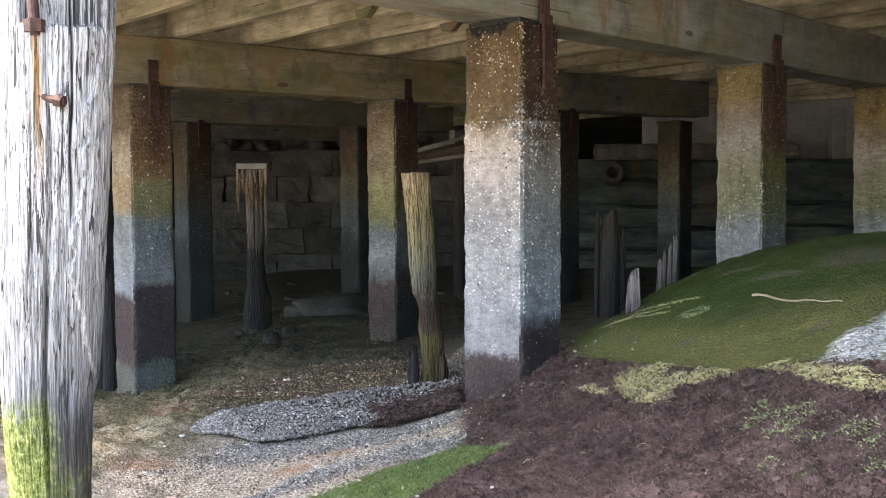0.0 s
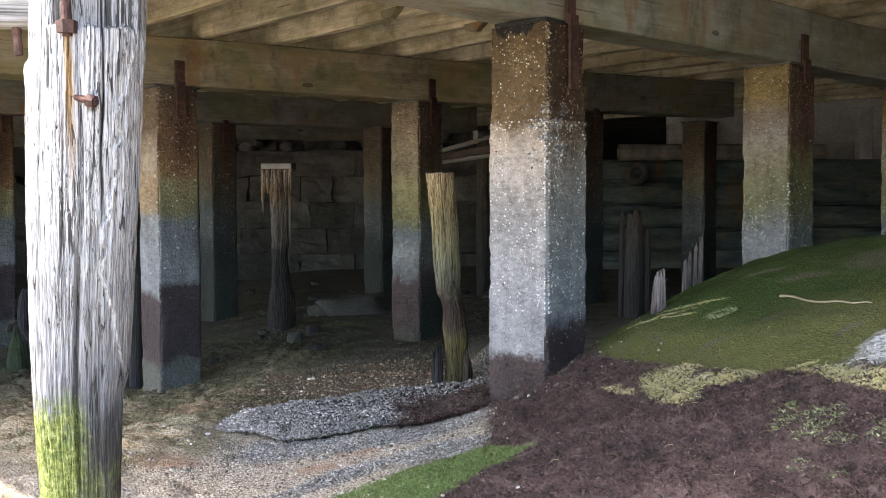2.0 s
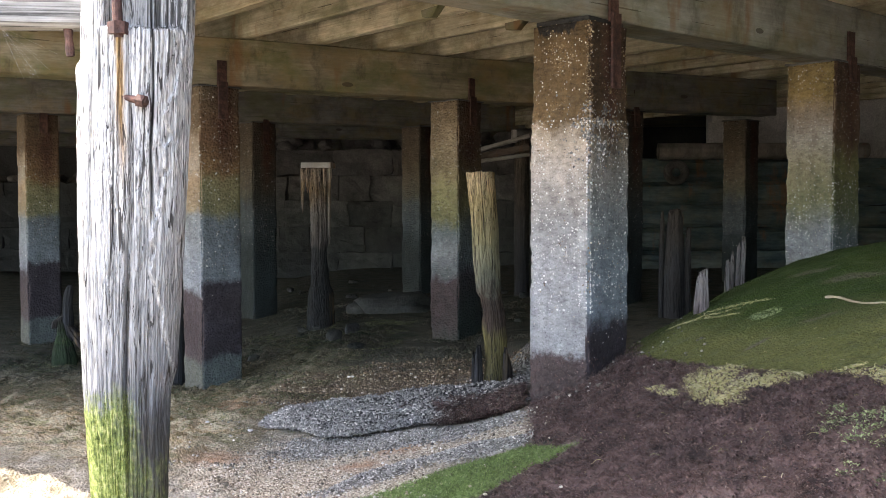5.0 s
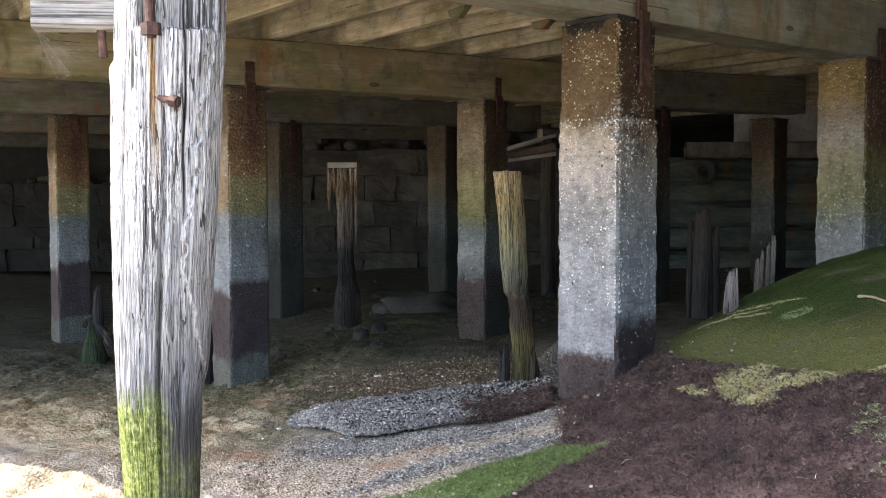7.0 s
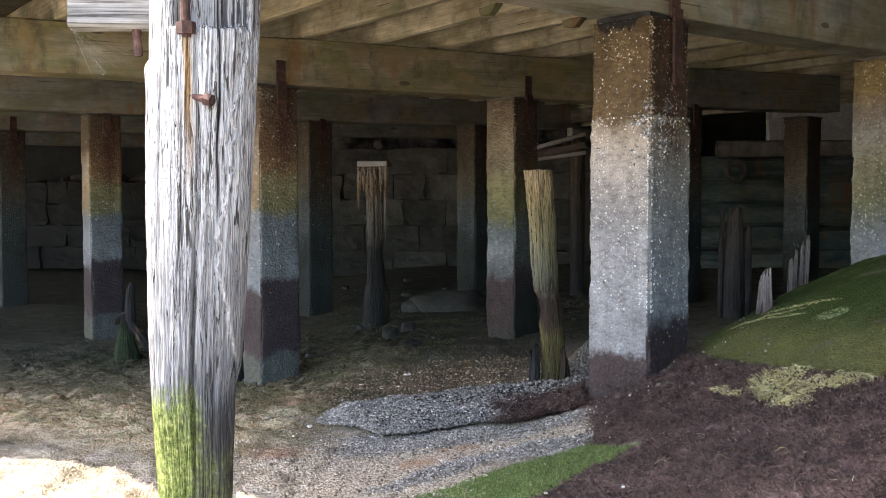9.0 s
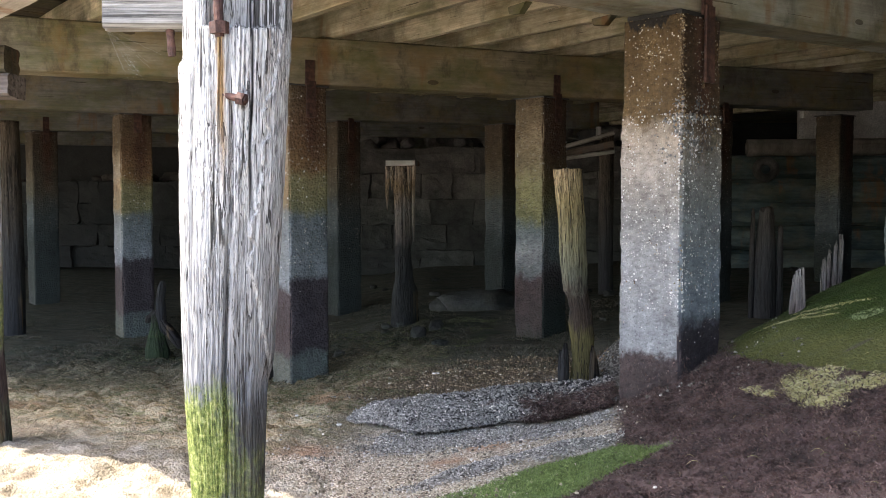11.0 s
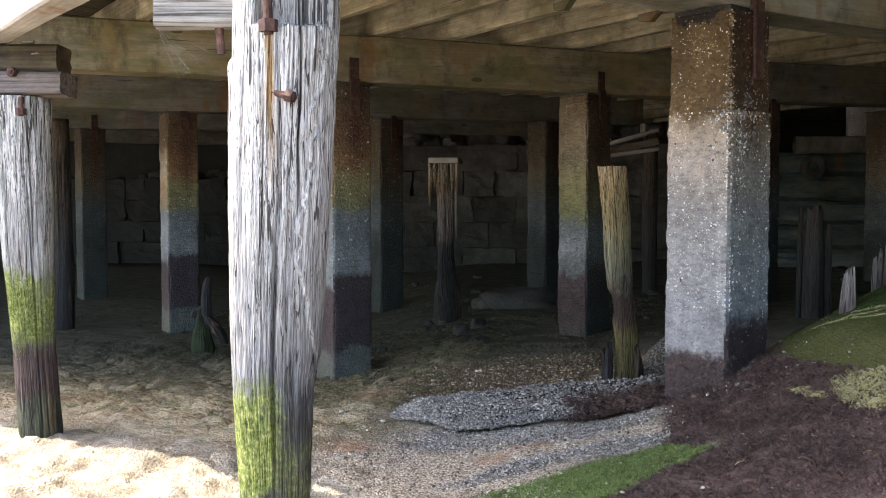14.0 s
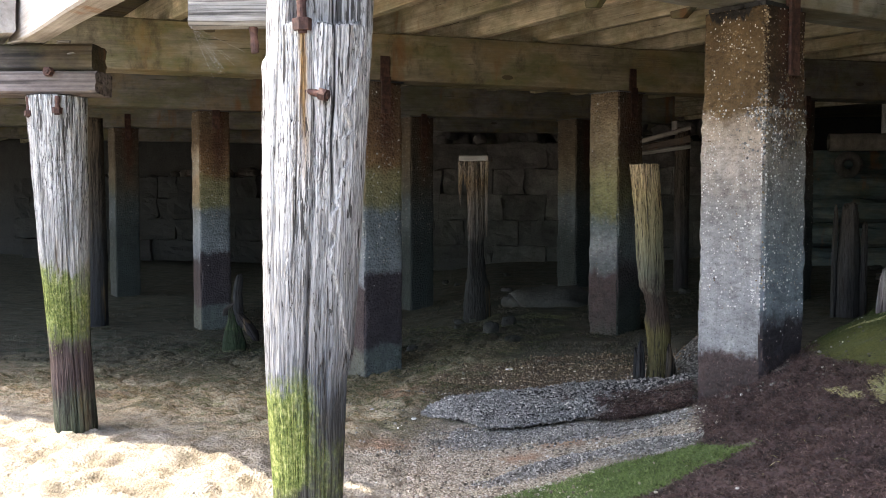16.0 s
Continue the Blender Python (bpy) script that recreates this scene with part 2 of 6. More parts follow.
    ribs = n.math('ABSOLUTE', n.math('SUBTRACT', n.noise(n.scaled(q, 64, 64, 0.30), 1.0, 2.0, 0.5), 0.5))
    color = n.mix(ribbed, color, n.ramp(ribs, [(0.0, 0.40), (0.022, 0.75), (0.05, 1.0)]), 'MULTIPLY')
    color = n.mix(n.math('MULTIPLY', crack, 0.88), color, (0.030, 0.026, 0.022))
    if green is not None:
        z0, z1, x0 = green
        ragged = n.math('MULTIPLY_ADD', edge, 0.50, z)
        lo = n.math('DIVIDE', n.math('SUBTRACT', ragged, z0), 0.10, clamp=True)
        hi = n.math('DIVIDE', n.math('SUBTRACT', z1, ragged), 0.07, clamp=True)
        sidew = n.math('MULTIPLY_ADD', n.math('SUBTRACT', x0, n.sep(p)[0]), 9.0, n.math('MULTIPLY_ADD', edge, 4.0, 0.5), clamp=True)
        lime = n.ramp(n.noise(n.scaled(p, 1, 1, 0.7), 60.0, 6.0, 0.72), [(0.34, (0.045, 0.060, 0.018)), (0.44, (0.12, 0.155, 0.038)), (0.52, (0.19, 0.225, 0.060)), (0.64, (0.37, 0.38, 0.16))])
        crusted = n.math('MULTIPLY', n.math('MULTIPLY', lo, hi), n.math('MULTIPLY', sidew, 0.95))
        color = n.mix(crusted, color, lime)
    stain = n.ramp(n.noise(n.scaled(p, 9, 9, 0.9), 1.0, 3.0), [(0.64, 0.0), (0.74, 0.35)])
    color = n.mix(stain, color, (0.30, 0.20, 0.10))
    torn = n.math('MULTIPLY', n.attr("torn"), n.ramp(n.noise(n.scaled(p, 1, 1, 0.5), 90.0, 5.0, 0.75), [(0.44, 0.0), (0.58, 0.75)]))
    color = n.mix(torn, color, (0.66, 0.65, 0.63))
    color = n.mix(n.math('MULTIPLY', n.attr("split_and_shade"), 0.95), color, (0.02, 0.018, 0.016))
    tall = n.math('SUBTRACT', n.math('ADD', g1, n.math('MULTIPLY', g2, 0.8)), n.math('MULTIPLY', crack, 0.7))
    tall = n.math('ADD', tall, n.math('MULTIPLY', n.math('MULTIPLY', flake, weathered), 0.8))
    if green is not None:
        tall = n.math('ADD', n.math('MULTIPLY', tall, n.math('SUBTRACT', 1.0, n.math('MULTIPLY', crusted, 0.75))), n.math('MULTIPLY', crusted, n.noise(p, 85.0, 5.0, 0.7)))
    return n.done(color, 0.85, n.bump(tall, 1.0, 0.012), spec=0.2)


def rust_material():
    n = Nodes("rusted_steel")
    p = n.obj()
    color = n.ramp(n.noise(p, 22.0, 6.0, 0.7), [(0.3, (0.024, 0.013, 0.011)), (0.5, (0.066, 0.031, 0.023)), (0.7, (0.14, 0.068, 0.05))])
    return n.done(color, 0.8, n.bump(n.noise(p, 70.0, 5.0), 0.9, 0.006), metal=0.15)


def stone_material(name, dark, pale, scale=3.0):
    n = Nodes(name)
    p = n.geo()
    color = n.ramp(n.noise(p, scale, 8.0, 0.7), [(0.3, dark), (0.7, pale)])
    tone = n.math('MULTIPLY_ADD', n.rand(), 0.7, 0.65)
    color = n.mix(1.0, color, n.add("ShaderNodeCombineXYZ", X=tone, Y=tone, Z=tone).outputs[0], 'MULTIPLY')
    color = n.mix(0.6, color, n.ramp(n.noise(p, 40.0, 4.0), [(0.3, 0.6), (0.7, 1.3)]), 'MULTIPLY')
    wet = n.ramp(n.math('DIVIDE', n.math('MULTIPLY_ADD', n.noise(p, 2.0, 4.0), 0.5, n.sep(p)[2]), 2.6, clamp=True),
                 [(0.1, (0.30, 0.36, 0.36)), (0.55, (0.55, 0.62, 0.60)), (0.9, (1.0, 1.0, 1.0))])
    color = n.mix(1.0, color, wet, 'MULTIPLY')
    return n.done(color, 0.8, n.bump(n.noise(p, 18.0, 8.0, 0.7), 0.9, 0.03))


def island_material(name, stops, rough=0.6, bump=0.0, spec=0.4, wobble=1.0):
    """Small joined pieces that vary from piece to piece."""
    n = Nodes(name)
    color = n.ramp(n.island(), stops)
    p = n.geo()
    color = n.mix(0.7 * wobble, color, n.ramp(n.noise(p, 3.0, 4.0), [(0.35, 0.7), (0.65, 1.25)]), 'MULTIPLY')
    normal = n.bump(n.noise(p, 160.0, 3.0), bump, 0.004) if bump else None
    return n.done(color, rough, normal, spec=spec)


def ground_material():
    """Shore ground: sand, silty floor darkened as shade, shell gravel, purple weed, green film, brown sand."""
    n = Nodes("shore_ground")
    p = n.geo()
    big, midn, fine = n.noise(p, 1.1, 6.0, 0.65), n.noise(p, 7.0, 6.0, 0.7), n.noise(p, 60.0, 5.0, 0.7)

    def cover(name, soft=0.18, scale=9.0):
        rag = n.math('SUBTRACT', n.noise(p, scale, 7.0, 0.72), 0.5)
        a = n.math('MULTIPLY_ADD', rag, 0.75, n.attr(name))
        node = n.add("ShaderNodeMapRange", Value=a)
        node.inputs["From Min"].default_value = 0.5 - soft / 2
        node.inputs["From Max"].default_value = 0.5 + soft / 2
        return node.outputs[0]

    sand = n.ramp(midn, [(0.32, (0.09, 0.070, 0.045)), (0.43, (0.175, 0.148, 0.106)), (0.52, (0.245, 0.218, 0.174)), (0.70, (0.312, 0.284, 0.236))])
    sand = n.mix(0.6, sand, n.ramp(fine, [(0.3, 0.6), (0.7, 1.35)]), 'MULTIPLY')
    color = sand
    # shade under the wharf is painted in with this dark olive floor colour
    silt_shade = n.ramp(n.noise(n.scaled(p, 2.5, 6.0, 4.0), 1.0, 9.0, 0.78, 0.5), [(0.32, (0.018, 0.021, 0.015)), (0.46, (0.046, 0.050, 0.031)), (0.55, (0.085, 0.074, 0.052)), (0.63, (0.042, 0.046, 0.026)), (0.75, (0.13, 0.105, 0.078))])
    streak = n.noise(n.scaled(p, 3.2, 8.0, 5.0), 1.0, 9.0, 0.76, 0.6)
    film = n.ramp(streak, [(0.30, (0.045, 0.040, 0.018)), (0.40, (0.16, 0.145, 0.055)), (0.46, (0.40, 0.28, 0.15)), (0.52, (0.52, 0.43, 0.29)), (0.58, (0.27, 0.24, 0.11)), (0.66, (0.15, 0.13, 0.055)), (0.74, (0.48, 0.40, 0.265))])
    film = n.mix(0.7, film, n.ramp(fine, [(0.3, 0.55), (0.7, 1.4)]), 'MULTIPLY')
    color = n.mix(n.math('MULTIPLY', cover("film", 0.45, 5.0), 0.92), color, film)
    color = n.mix(cover("silt_shade", 0.8, 3.0), color, silt_shade)
    brown = n.ramp(fine, [(0.3, (0.095, 0.066, 0.042)), (0.6, (0.20, 0.145, 0.088)), (0.8, (0.29, 0.22, 0.145))])
    color = n.mix(cover("brown"), color, brown)
    grit = n.cells(p, 130.0, "Color")
    gravel = n.ramp(n.sep(grit)[0], [(0.0, (0.10, 0.076, 0.054)), (0.4, (0.34, 0.275, 0.205)), (0.75, (0.52, 0.44, 0.335)), (0.97, (0.70, 0.63, 0.53))])
    color = n.mix(cover("gravel"), color, gravel)
    slate = n.ramp(n.sep(n.cells(p, 75.0, "Color"))[1], [(0.0, (0.045, 0.041, 0.036)), (0.5, (0.145, 0.134, 0.118)), (0.9, (0.30, 0.28, 0.25)), (1.0, (0.50, 0.48, 0.44))])
    color = n.mix(cover("mussels"), color, slate)
    rustc = n.ramp(fine, [(0.35, (0.24, 0.125, 0.065)), (0.55, (0.40, 0.235, 0.14)), (0.7, (0.52, 0.36, 0.24))])
    color = n.mix(n.math('MULTIPLY', cover("orange", 0.5, 14.0), 0.75), color, rustc)
    moss = n.ramp(n.math('MULTIPLY_ADD', fine, 0.45, n.math('MULTIPLY', big, 0.55)),
                  [(0.34, (0.015, 0.031, 0.006)), (0.47, (0.038, 0.066, 0.010)), (0.58, (0.064, 0.088, 0.018)), (0.7, (0.11, 0.112, 0.038))])
    yellow = n.ramp(n.math('MULTIPLY_ADD', fine, 0.6, n.math('MULTIPLY', midn, 0.4)),
                    [(0.36, (0.060, 0.064, 0.016)), (0.48, (0.115, 0.118, 0.033)), (0.6, (0.165, 0.16, 0.056)), (0.72, (0.24, 0.225, 0.10))])
    moss = n.mix(cover("olive", 0.5, 2.5), moss, yellow)
    dead = n.ramp(fine, [(0.3, (0.07, 0.055, 0.04)), (0.6, (0.17, 0.14, 0.105)), (0.8, (0.28, 0.24, 0.19))])
    moss = n.mix(n.math('MULTIPLY', cover("bare", 0.25, 14.0), 0.8), moss, dead)
    color = n.mix(cover("moss"), color, moss)
    weed = n.ramp(midn, [(0.33, (0.015, 0.009, 0.008)), (0.5, (0.078, 0.048, 0.043)), (0.70, (0.16, 0.108, 0.094))])
    color = n.mix(cover("weed", 0.22, 6.0), color, weed)
    bright = n.ramp(fine, [(0.3, (0.060, 0.092, 0.022)), (0.7, (0.14, 0.19, 0.052))])
    color = n.mix(cover("algae", 0.12, 8.0), color, bright)
    tan = n.ramp(fine, [(0.3, (0.20, 0.185, 0.065)), (0.5, (0.45, 0.40, 0.18)), (0.75, (0.65, 0.59, 0.33))])
    color = n.mix(cover("straw", 0.15, 16.0), color, tan)
    chalk = n.ramp(n.sep(n.cells(p, 60.0, "Color"))[0], [(0.0, (0.30, 0.295, 0.28)), (0.5, (0.60, 0.59, 0.57)), (1.0, (0.82, 0.81, 0.79))])
    color = n.mix(cover("chalk"), color, chalk)
    tall = n.math('ADD', n.math('MULTIPLY', midn, 1.0), n.math('ADD', n.math('MULTIPLY', fine, 0.5), n.math('MULTIPLY', n.cells(p, 70.0), -0.35)))
    return n.done(color, n.ramp(midn, [(0.3, 0.55), (0.6, 0.9)]), n.bump(tall, 0.9, 0.03), spec=0.3)


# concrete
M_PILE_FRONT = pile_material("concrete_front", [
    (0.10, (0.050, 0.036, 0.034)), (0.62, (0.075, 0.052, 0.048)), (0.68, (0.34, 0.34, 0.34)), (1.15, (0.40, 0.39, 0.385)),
    (1.42, (0.31, 0.295, 0.28)), (1.68, (0.49, 0.43, 0.375)), (1.90, (0.47, 0.385, 0.30)), (1.98, (0.17, 0.11, 0.052)), (2.5, (0.13, 0.082, 0.036))], 1.5, tar=True, damp_and_shade=[
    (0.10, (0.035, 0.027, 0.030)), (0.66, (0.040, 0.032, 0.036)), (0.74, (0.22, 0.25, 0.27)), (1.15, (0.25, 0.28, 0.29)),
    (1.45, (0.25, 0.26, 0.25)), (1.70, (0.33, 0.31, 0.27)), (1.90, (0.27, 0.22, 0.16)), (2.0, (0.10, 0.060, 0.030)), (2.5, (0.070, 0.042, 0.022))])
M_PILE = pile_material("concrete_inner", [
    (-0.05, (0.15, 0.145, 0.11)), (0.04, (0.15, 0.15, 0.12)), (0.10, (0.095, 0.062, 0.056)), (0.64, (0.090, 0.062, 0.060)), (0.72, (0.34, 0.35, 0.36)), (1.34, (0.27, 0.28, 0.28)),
    (1.42, (0.36, 0.27, 0.16)), (1.70, (0.44, 0.31, 0.19)), (1.80, (0.46, 0.37, 0.27)), (2.05, (0.42, 0.32, 0.22)), (2.14, (0.17, 0.115, 0.065)), (2.5, (0.14, 0.10, 0.06))], 0.8, damp_and_shade=[
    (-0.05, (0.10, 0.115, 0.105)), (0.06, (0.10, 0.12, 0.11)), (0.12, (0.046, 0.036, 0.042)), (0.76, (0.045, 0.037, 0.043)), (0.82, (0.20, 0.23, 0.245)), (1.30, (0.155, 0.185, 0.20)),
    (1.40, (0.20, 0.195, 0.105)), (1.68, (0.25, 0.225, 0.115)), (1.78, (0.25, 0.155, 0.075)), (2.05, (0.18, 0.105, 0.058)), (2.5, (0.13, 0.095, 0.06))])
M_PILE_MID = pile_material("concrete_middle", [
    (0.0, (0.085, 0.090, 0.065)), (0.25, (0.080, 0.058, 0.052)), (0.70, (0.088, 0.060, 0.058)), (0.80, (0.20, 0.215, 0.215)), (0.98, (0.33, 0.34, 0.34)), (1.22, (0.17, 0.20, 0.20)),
    (1.34, (0.22, 0.215, 0.10)), (1.68, (0.34, 0.31, 0.16)), (1.90, (0.30, 0.24, 0.15)), (2.14, (0.36, 0.28, 0.18)), (2.5, (0.22, 0.16, 0.10))], 0.9, damp_and_shade=[
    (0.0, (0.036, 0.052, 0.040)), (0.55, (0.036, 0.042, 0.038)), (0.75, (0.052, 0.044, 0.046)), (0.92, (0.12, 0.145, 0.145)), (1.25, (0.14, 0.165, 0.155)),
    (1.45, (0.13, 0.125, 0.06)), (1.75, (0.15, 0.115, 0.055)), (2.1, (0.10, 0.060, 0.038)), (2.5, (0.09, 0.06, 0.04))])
# slimy, darker copy of the pile bands; deep shade under the wharf painted in
M_PILE_DEEP = pile_material("concrete_slimy_shaded", [
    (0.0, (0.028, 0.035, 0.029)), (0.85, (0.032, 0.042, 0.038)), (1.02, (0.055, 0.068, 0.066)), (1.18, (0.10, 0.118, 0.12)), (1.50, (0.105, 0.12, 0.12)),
    (1.62, (0.13, 0.125, 0.09)), (1.85, (0.16, 0.13, 0.09)), (2.10, (0.125, 0.095, 0.060)), (2.5, (0.10, 0.075, 0.05))], 0.6, damp_and_shade=[
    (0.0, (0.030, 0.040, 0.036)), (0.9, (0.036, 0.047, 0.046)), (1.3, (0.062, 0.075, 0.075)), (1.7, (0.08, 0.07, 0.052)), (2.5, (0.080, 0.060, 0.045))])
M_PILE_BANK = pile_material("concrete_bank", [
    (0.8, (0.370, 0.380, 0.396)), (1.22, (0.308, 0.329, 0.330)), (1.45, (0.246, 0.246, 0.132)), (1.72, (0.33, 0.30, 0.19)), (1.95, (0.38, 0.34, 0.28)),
    (2.12, (0.28, 0.22, 0.16)), (2.30, (0.27, 0.19, 0.075)), (2.55, (0.20, 0.145, 0.065))], 1.3, damp_and_shade=[
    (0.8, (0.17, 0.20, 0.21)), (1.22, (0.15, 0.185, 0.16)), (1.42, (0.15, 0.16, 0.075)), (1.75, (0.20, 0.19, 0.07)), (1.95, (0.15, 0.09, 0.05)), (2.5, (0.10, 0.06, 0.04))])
M_CONCRETE = stone_material("old_concrete", (0.05, 0.048, 0.046), (0.12, 0.115, 0.112))
M_ABUTMENT = stone_material("abutment_concrete", (0.312, 0.293, 0.280), (0.520, 0.494, 0.468))
M_STONE = stone_material("wall_stone", (0.043, 0.040, 0.037), (0.169, 0.156, 0.138))
# darker copy of the wall stone: shade of the far end in its colour
M_SHADED_STONE = stone_material("shaded_stone", (0.011, 0.012, 0.012), (0.036, 0.036, 0.034))
M_ROCK = stone_material("shore_rock", (0.052, 0.046, 0.040), (0.14, 0.122, 0.102), 5.0)
# timber
M_BEAM = timber_material("beam_timber", (0.097, 0.083, 0.057), (0.196, 0.169, 0.114), (0.331, 0.287, 0.203), 0.6)
M_BEAM_FRONT = timber_material("front_beam_timber", (0.149, 0.147, 0.125), (0.259, 0.254, 0.219), (0.368, 0.363, 0.312), 0.4)
M_JOIST = timber_material("joist_timber", (0.228, 0.193, 0.130), (0.481, 0.421, 0.295), (0.735, 0.654, 0.473), 0.45, grain=1.5)
# deck planks coloured dark to deepen the gaps above the joists
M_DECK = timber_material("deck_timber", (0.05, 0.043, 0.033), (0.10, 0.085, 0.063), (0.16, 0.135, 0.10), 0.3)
# beam timber again, darker and greyer: the wharf's inner shade is painted in
M_SHADED_BEAM = timber_material("shaded_timber", (0.080, 0.077, 0.070), (0.160, 0.154, 0.141), (0.256, 0.248, 0.227), 0.45)
M_GREY = timber_material("grey_timber", (0.20, 0.18, 0.16), (0.34, 0.31, 0.28), (0.50, 0.47, 0.43), 0.1)
M_PLANK = timber_material("bleached_plank", (0.12, 0.113, 0.104), (0.25, 0.24, 0.222), (0.40, 0.388, 0.364), 0.0, grain=2.6, fibre=90.0)
M_BROWN = timber_material("brown_timber", (0.050, 0.037, 0.030), (0.115, 0.090, 0.076), (0.209, 0.176, 0.155), 0.1)
M_STICK = timber_material("bleached_stick", (0.26, 0.21, 0.13), (0.42, 0.36, 0.24), (0.55, 0.49, 0.36), 0.0)
M_LOG = timber_material("pale_log", (0.13, 0.115, 0.10), (0.24, 0.215, 0.185), (0.36, 0.33, 0.29), 0.1)
M_CAP = timber_material("cap_timber", (0.05, 0.04, 0.036), (0.14, 0.115, 0.105), (0.27, 0.235, 0.215), 0.0, grain=2.2)
M_ROTTEN = timber_material("rotten_timber", (0.02, 0.017, 0.014), (0.06, 0.05, 0.04), (0.17, 0.15, 0.125), 0.2, grain=2.2)
M_TEAL_TIMBER = timber_material("teal_timber", (0.027, 0.043, 0.046), (0.067, 0.096, 0.098), (0.150, 0.184, 0.171), 0.2)
M_POST = post_material("bleached_post", [
    (0.0, (0.046, 0.044, 0.039)), (0.40, (0.081, 0.076, 0.067)), (0.60, (0.086, 0.085, 0.083)), (0.72, (0.172, 0.178, 0.190)),
    (0.84, (0.29, 0.29, 0.295)), (1.0, (0.36, 0.355, 0.35)), (1.35, (0.54, 0.528, 0.51)), (1.7, (0.72, 0.70, 0.675)), (2.6, (0.74, 0.725, 0.70))], green=(0.30, 0.80, 0.055), streak=(0.050, 0.021, 1.45, 2.04))
M_POST_FAR = post_material("mossy_post", [
    (0.0, (0.056, 0.068, 0.039)), (0.24, (0.085, 0.090, 0.067)), (0.32, (0.085, 0.062, 0.058)), (0.54, (0.090, 0.064, 0.060)), (0.62, (0.146, 0.146, 0.112)), (0.95, (0.24, 0.24, 0.19)),
    (1.06, (0.414, 0.409, 0.392)), (1.45, (0.515, 0.506, 0.493)), (1.7, (0.605, 0.594, 0.571)), (2.2, (0.650, 0.638, 0.616))], green=(0.58, 1.06, 0.14))
M_STUMP = post_material("stump_wood", [
    (0.0, (0.075, 0.068, 0.034)), (0.45, (0.165, 0.140, 0.058)), (0.56, (0.085, 0.060, 0.046)), (0.78, (0.088, 0.066, 0.052)), (0.90, (0.22, 0.215, 0.155)), (1.15, (0.32, 0.295, 0.175)),
    (1.45, (0.50, 0.39, 0.195)), (1.75, (0.66, 0.49, 0.285)), (2.2, (0.71, 0.54, 0.34))], ribbed=0.3)
M_TEE = post_material("tee_wood", [
    (0.0, (0.035, 0.036, 0.034)), (0.9, (0.05, 0.05, 0.047)), (1.05, (0.16, 0.14, 0.12)), (1.4, (0.29, 0.25, 0.21)), (1.62, (0.34, 0.24, 0.14)), (1.8, (0.42, 0.33, 0.25)), (2.2, (0.40, 0.32, 0.22))], ribbed=0.3)
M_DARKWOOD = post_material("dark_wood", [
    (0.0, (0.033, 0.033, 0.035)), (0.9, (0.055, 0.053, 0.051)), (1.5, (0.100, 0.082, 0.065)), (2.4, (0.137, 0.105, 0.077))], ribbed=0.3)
M_SNAG = post_material("grey_snag", [
    (0.0, (0.078, 0.065, 0.065)), (0.8, (0.156, 0.130, 0.130)), (1.1, (0.325, 0.299, 0.273)), (2.0, (0.494, 0.442, 0.377))], ribbed=0.3)
M_FORK = post_material("mossy_stump", [
    (-0.2, (0.030, 0.045, 0.022)), (0.05, (0.045, 0.070, 0.030)), (0.16, (0.040, 0.050, 0.030)), (0.3, (0.060, 0.055, 0.048)), (0.8, (0.075, 0.064, 0.055))])
M_SNAG_DARK = post_material("dark_snag", [
    (0.0, (0.030, 0.026, 0.026)), (0.3, (0.075, 0.065, 0.060)), (1.0, (0.13, 0.11, 0.10))])
M_RUST = rust_material()
M_PAD = stone_material("tarred_pad", (0.008, 0.008, 0.008), (0.03, 0.028, 0.025))
M_GROUND = ground_material()
M_MUSSEL = island_material("mussel_shell", [(0.0, (0.050, 0.046, 0.042)), (0.35, (0.163, 0.152, 0.140)), (0.75, (0.304, 0.286, 0.261)), (0.95, (0.473, 0.439, 0.394)), (1.0, (0.845, 0.780, 0.681))], 0.36, 0.3, 0.5)
M_GRIT = island_material("shell_grit", [(0.0, (0.041, 0.038, 0.032)), (0.4, (0.121, 0.113, 0.097)), (0.8, (0.243, 0.227, 0.196)), (0.97, (0.432, 0.405, 0.351)), (1.0, (0.878, 0.837, 0.756))], 0.6, 0.3, 0.3)
M_BED = island_material("mussel_bed", [(0.0, (0.035, 0.033, 0.032)), (1.0, (0.035, 0.033, 0.032))], 0.7, 0.8)
M_PEBBLE = island_material("pebble", [(0.0, (0.056, 0.044, 0.031)), (0.4, (0.253, 0.204, 0.145)), (0.75, (0.408, 0.346, 0.260)), (0.95, (0.492, 0.451, 0.371)), (1.0, (0.527, 0.523, 0.490))], 0.7, 0.4)
M_WEED = island_material("purple_weed", [(0.0, (0.034, 0.019, 0.017)), (0.5, (0.092, 0.056, 0.048)), (0.85, (0.147, 0.095, 0.082)), (1.0, (0.218, 0.160, 0.133))], 0.5, 0.0, 0.4)
M_GREENWEED = island_material("green_weed", [(0.0, (0.055, 0.082, 0.020)), (0.5, (0.118, 0.165, 0.042)), (0.9, (0.175, 0.235, 0.075)), (1.0, (0.26, 0.30, 0.13))], 0.7)
M_MOSS = island_material("moss_turf", [(0.0, (0.018, 0.038, 0.006)), (0.4, (0.038, 0.070, 0.010)), (0.8, (0.059, 0.087, 0.018)), (1.0, (0.095, 0.111, 0.040))], 0.7, wobble=1.4)
M_OLIVE_TURF = island_material("olive_turf", [(0.0, (0.037, 0.045, 0.010)), (0.4, (0.071, 0.080, 0.023)), (0.8, (0.107, 0.115, 0.039)), (1.0, (0.158, 0.161, 0.074))], 0.7, wobble=1.4)
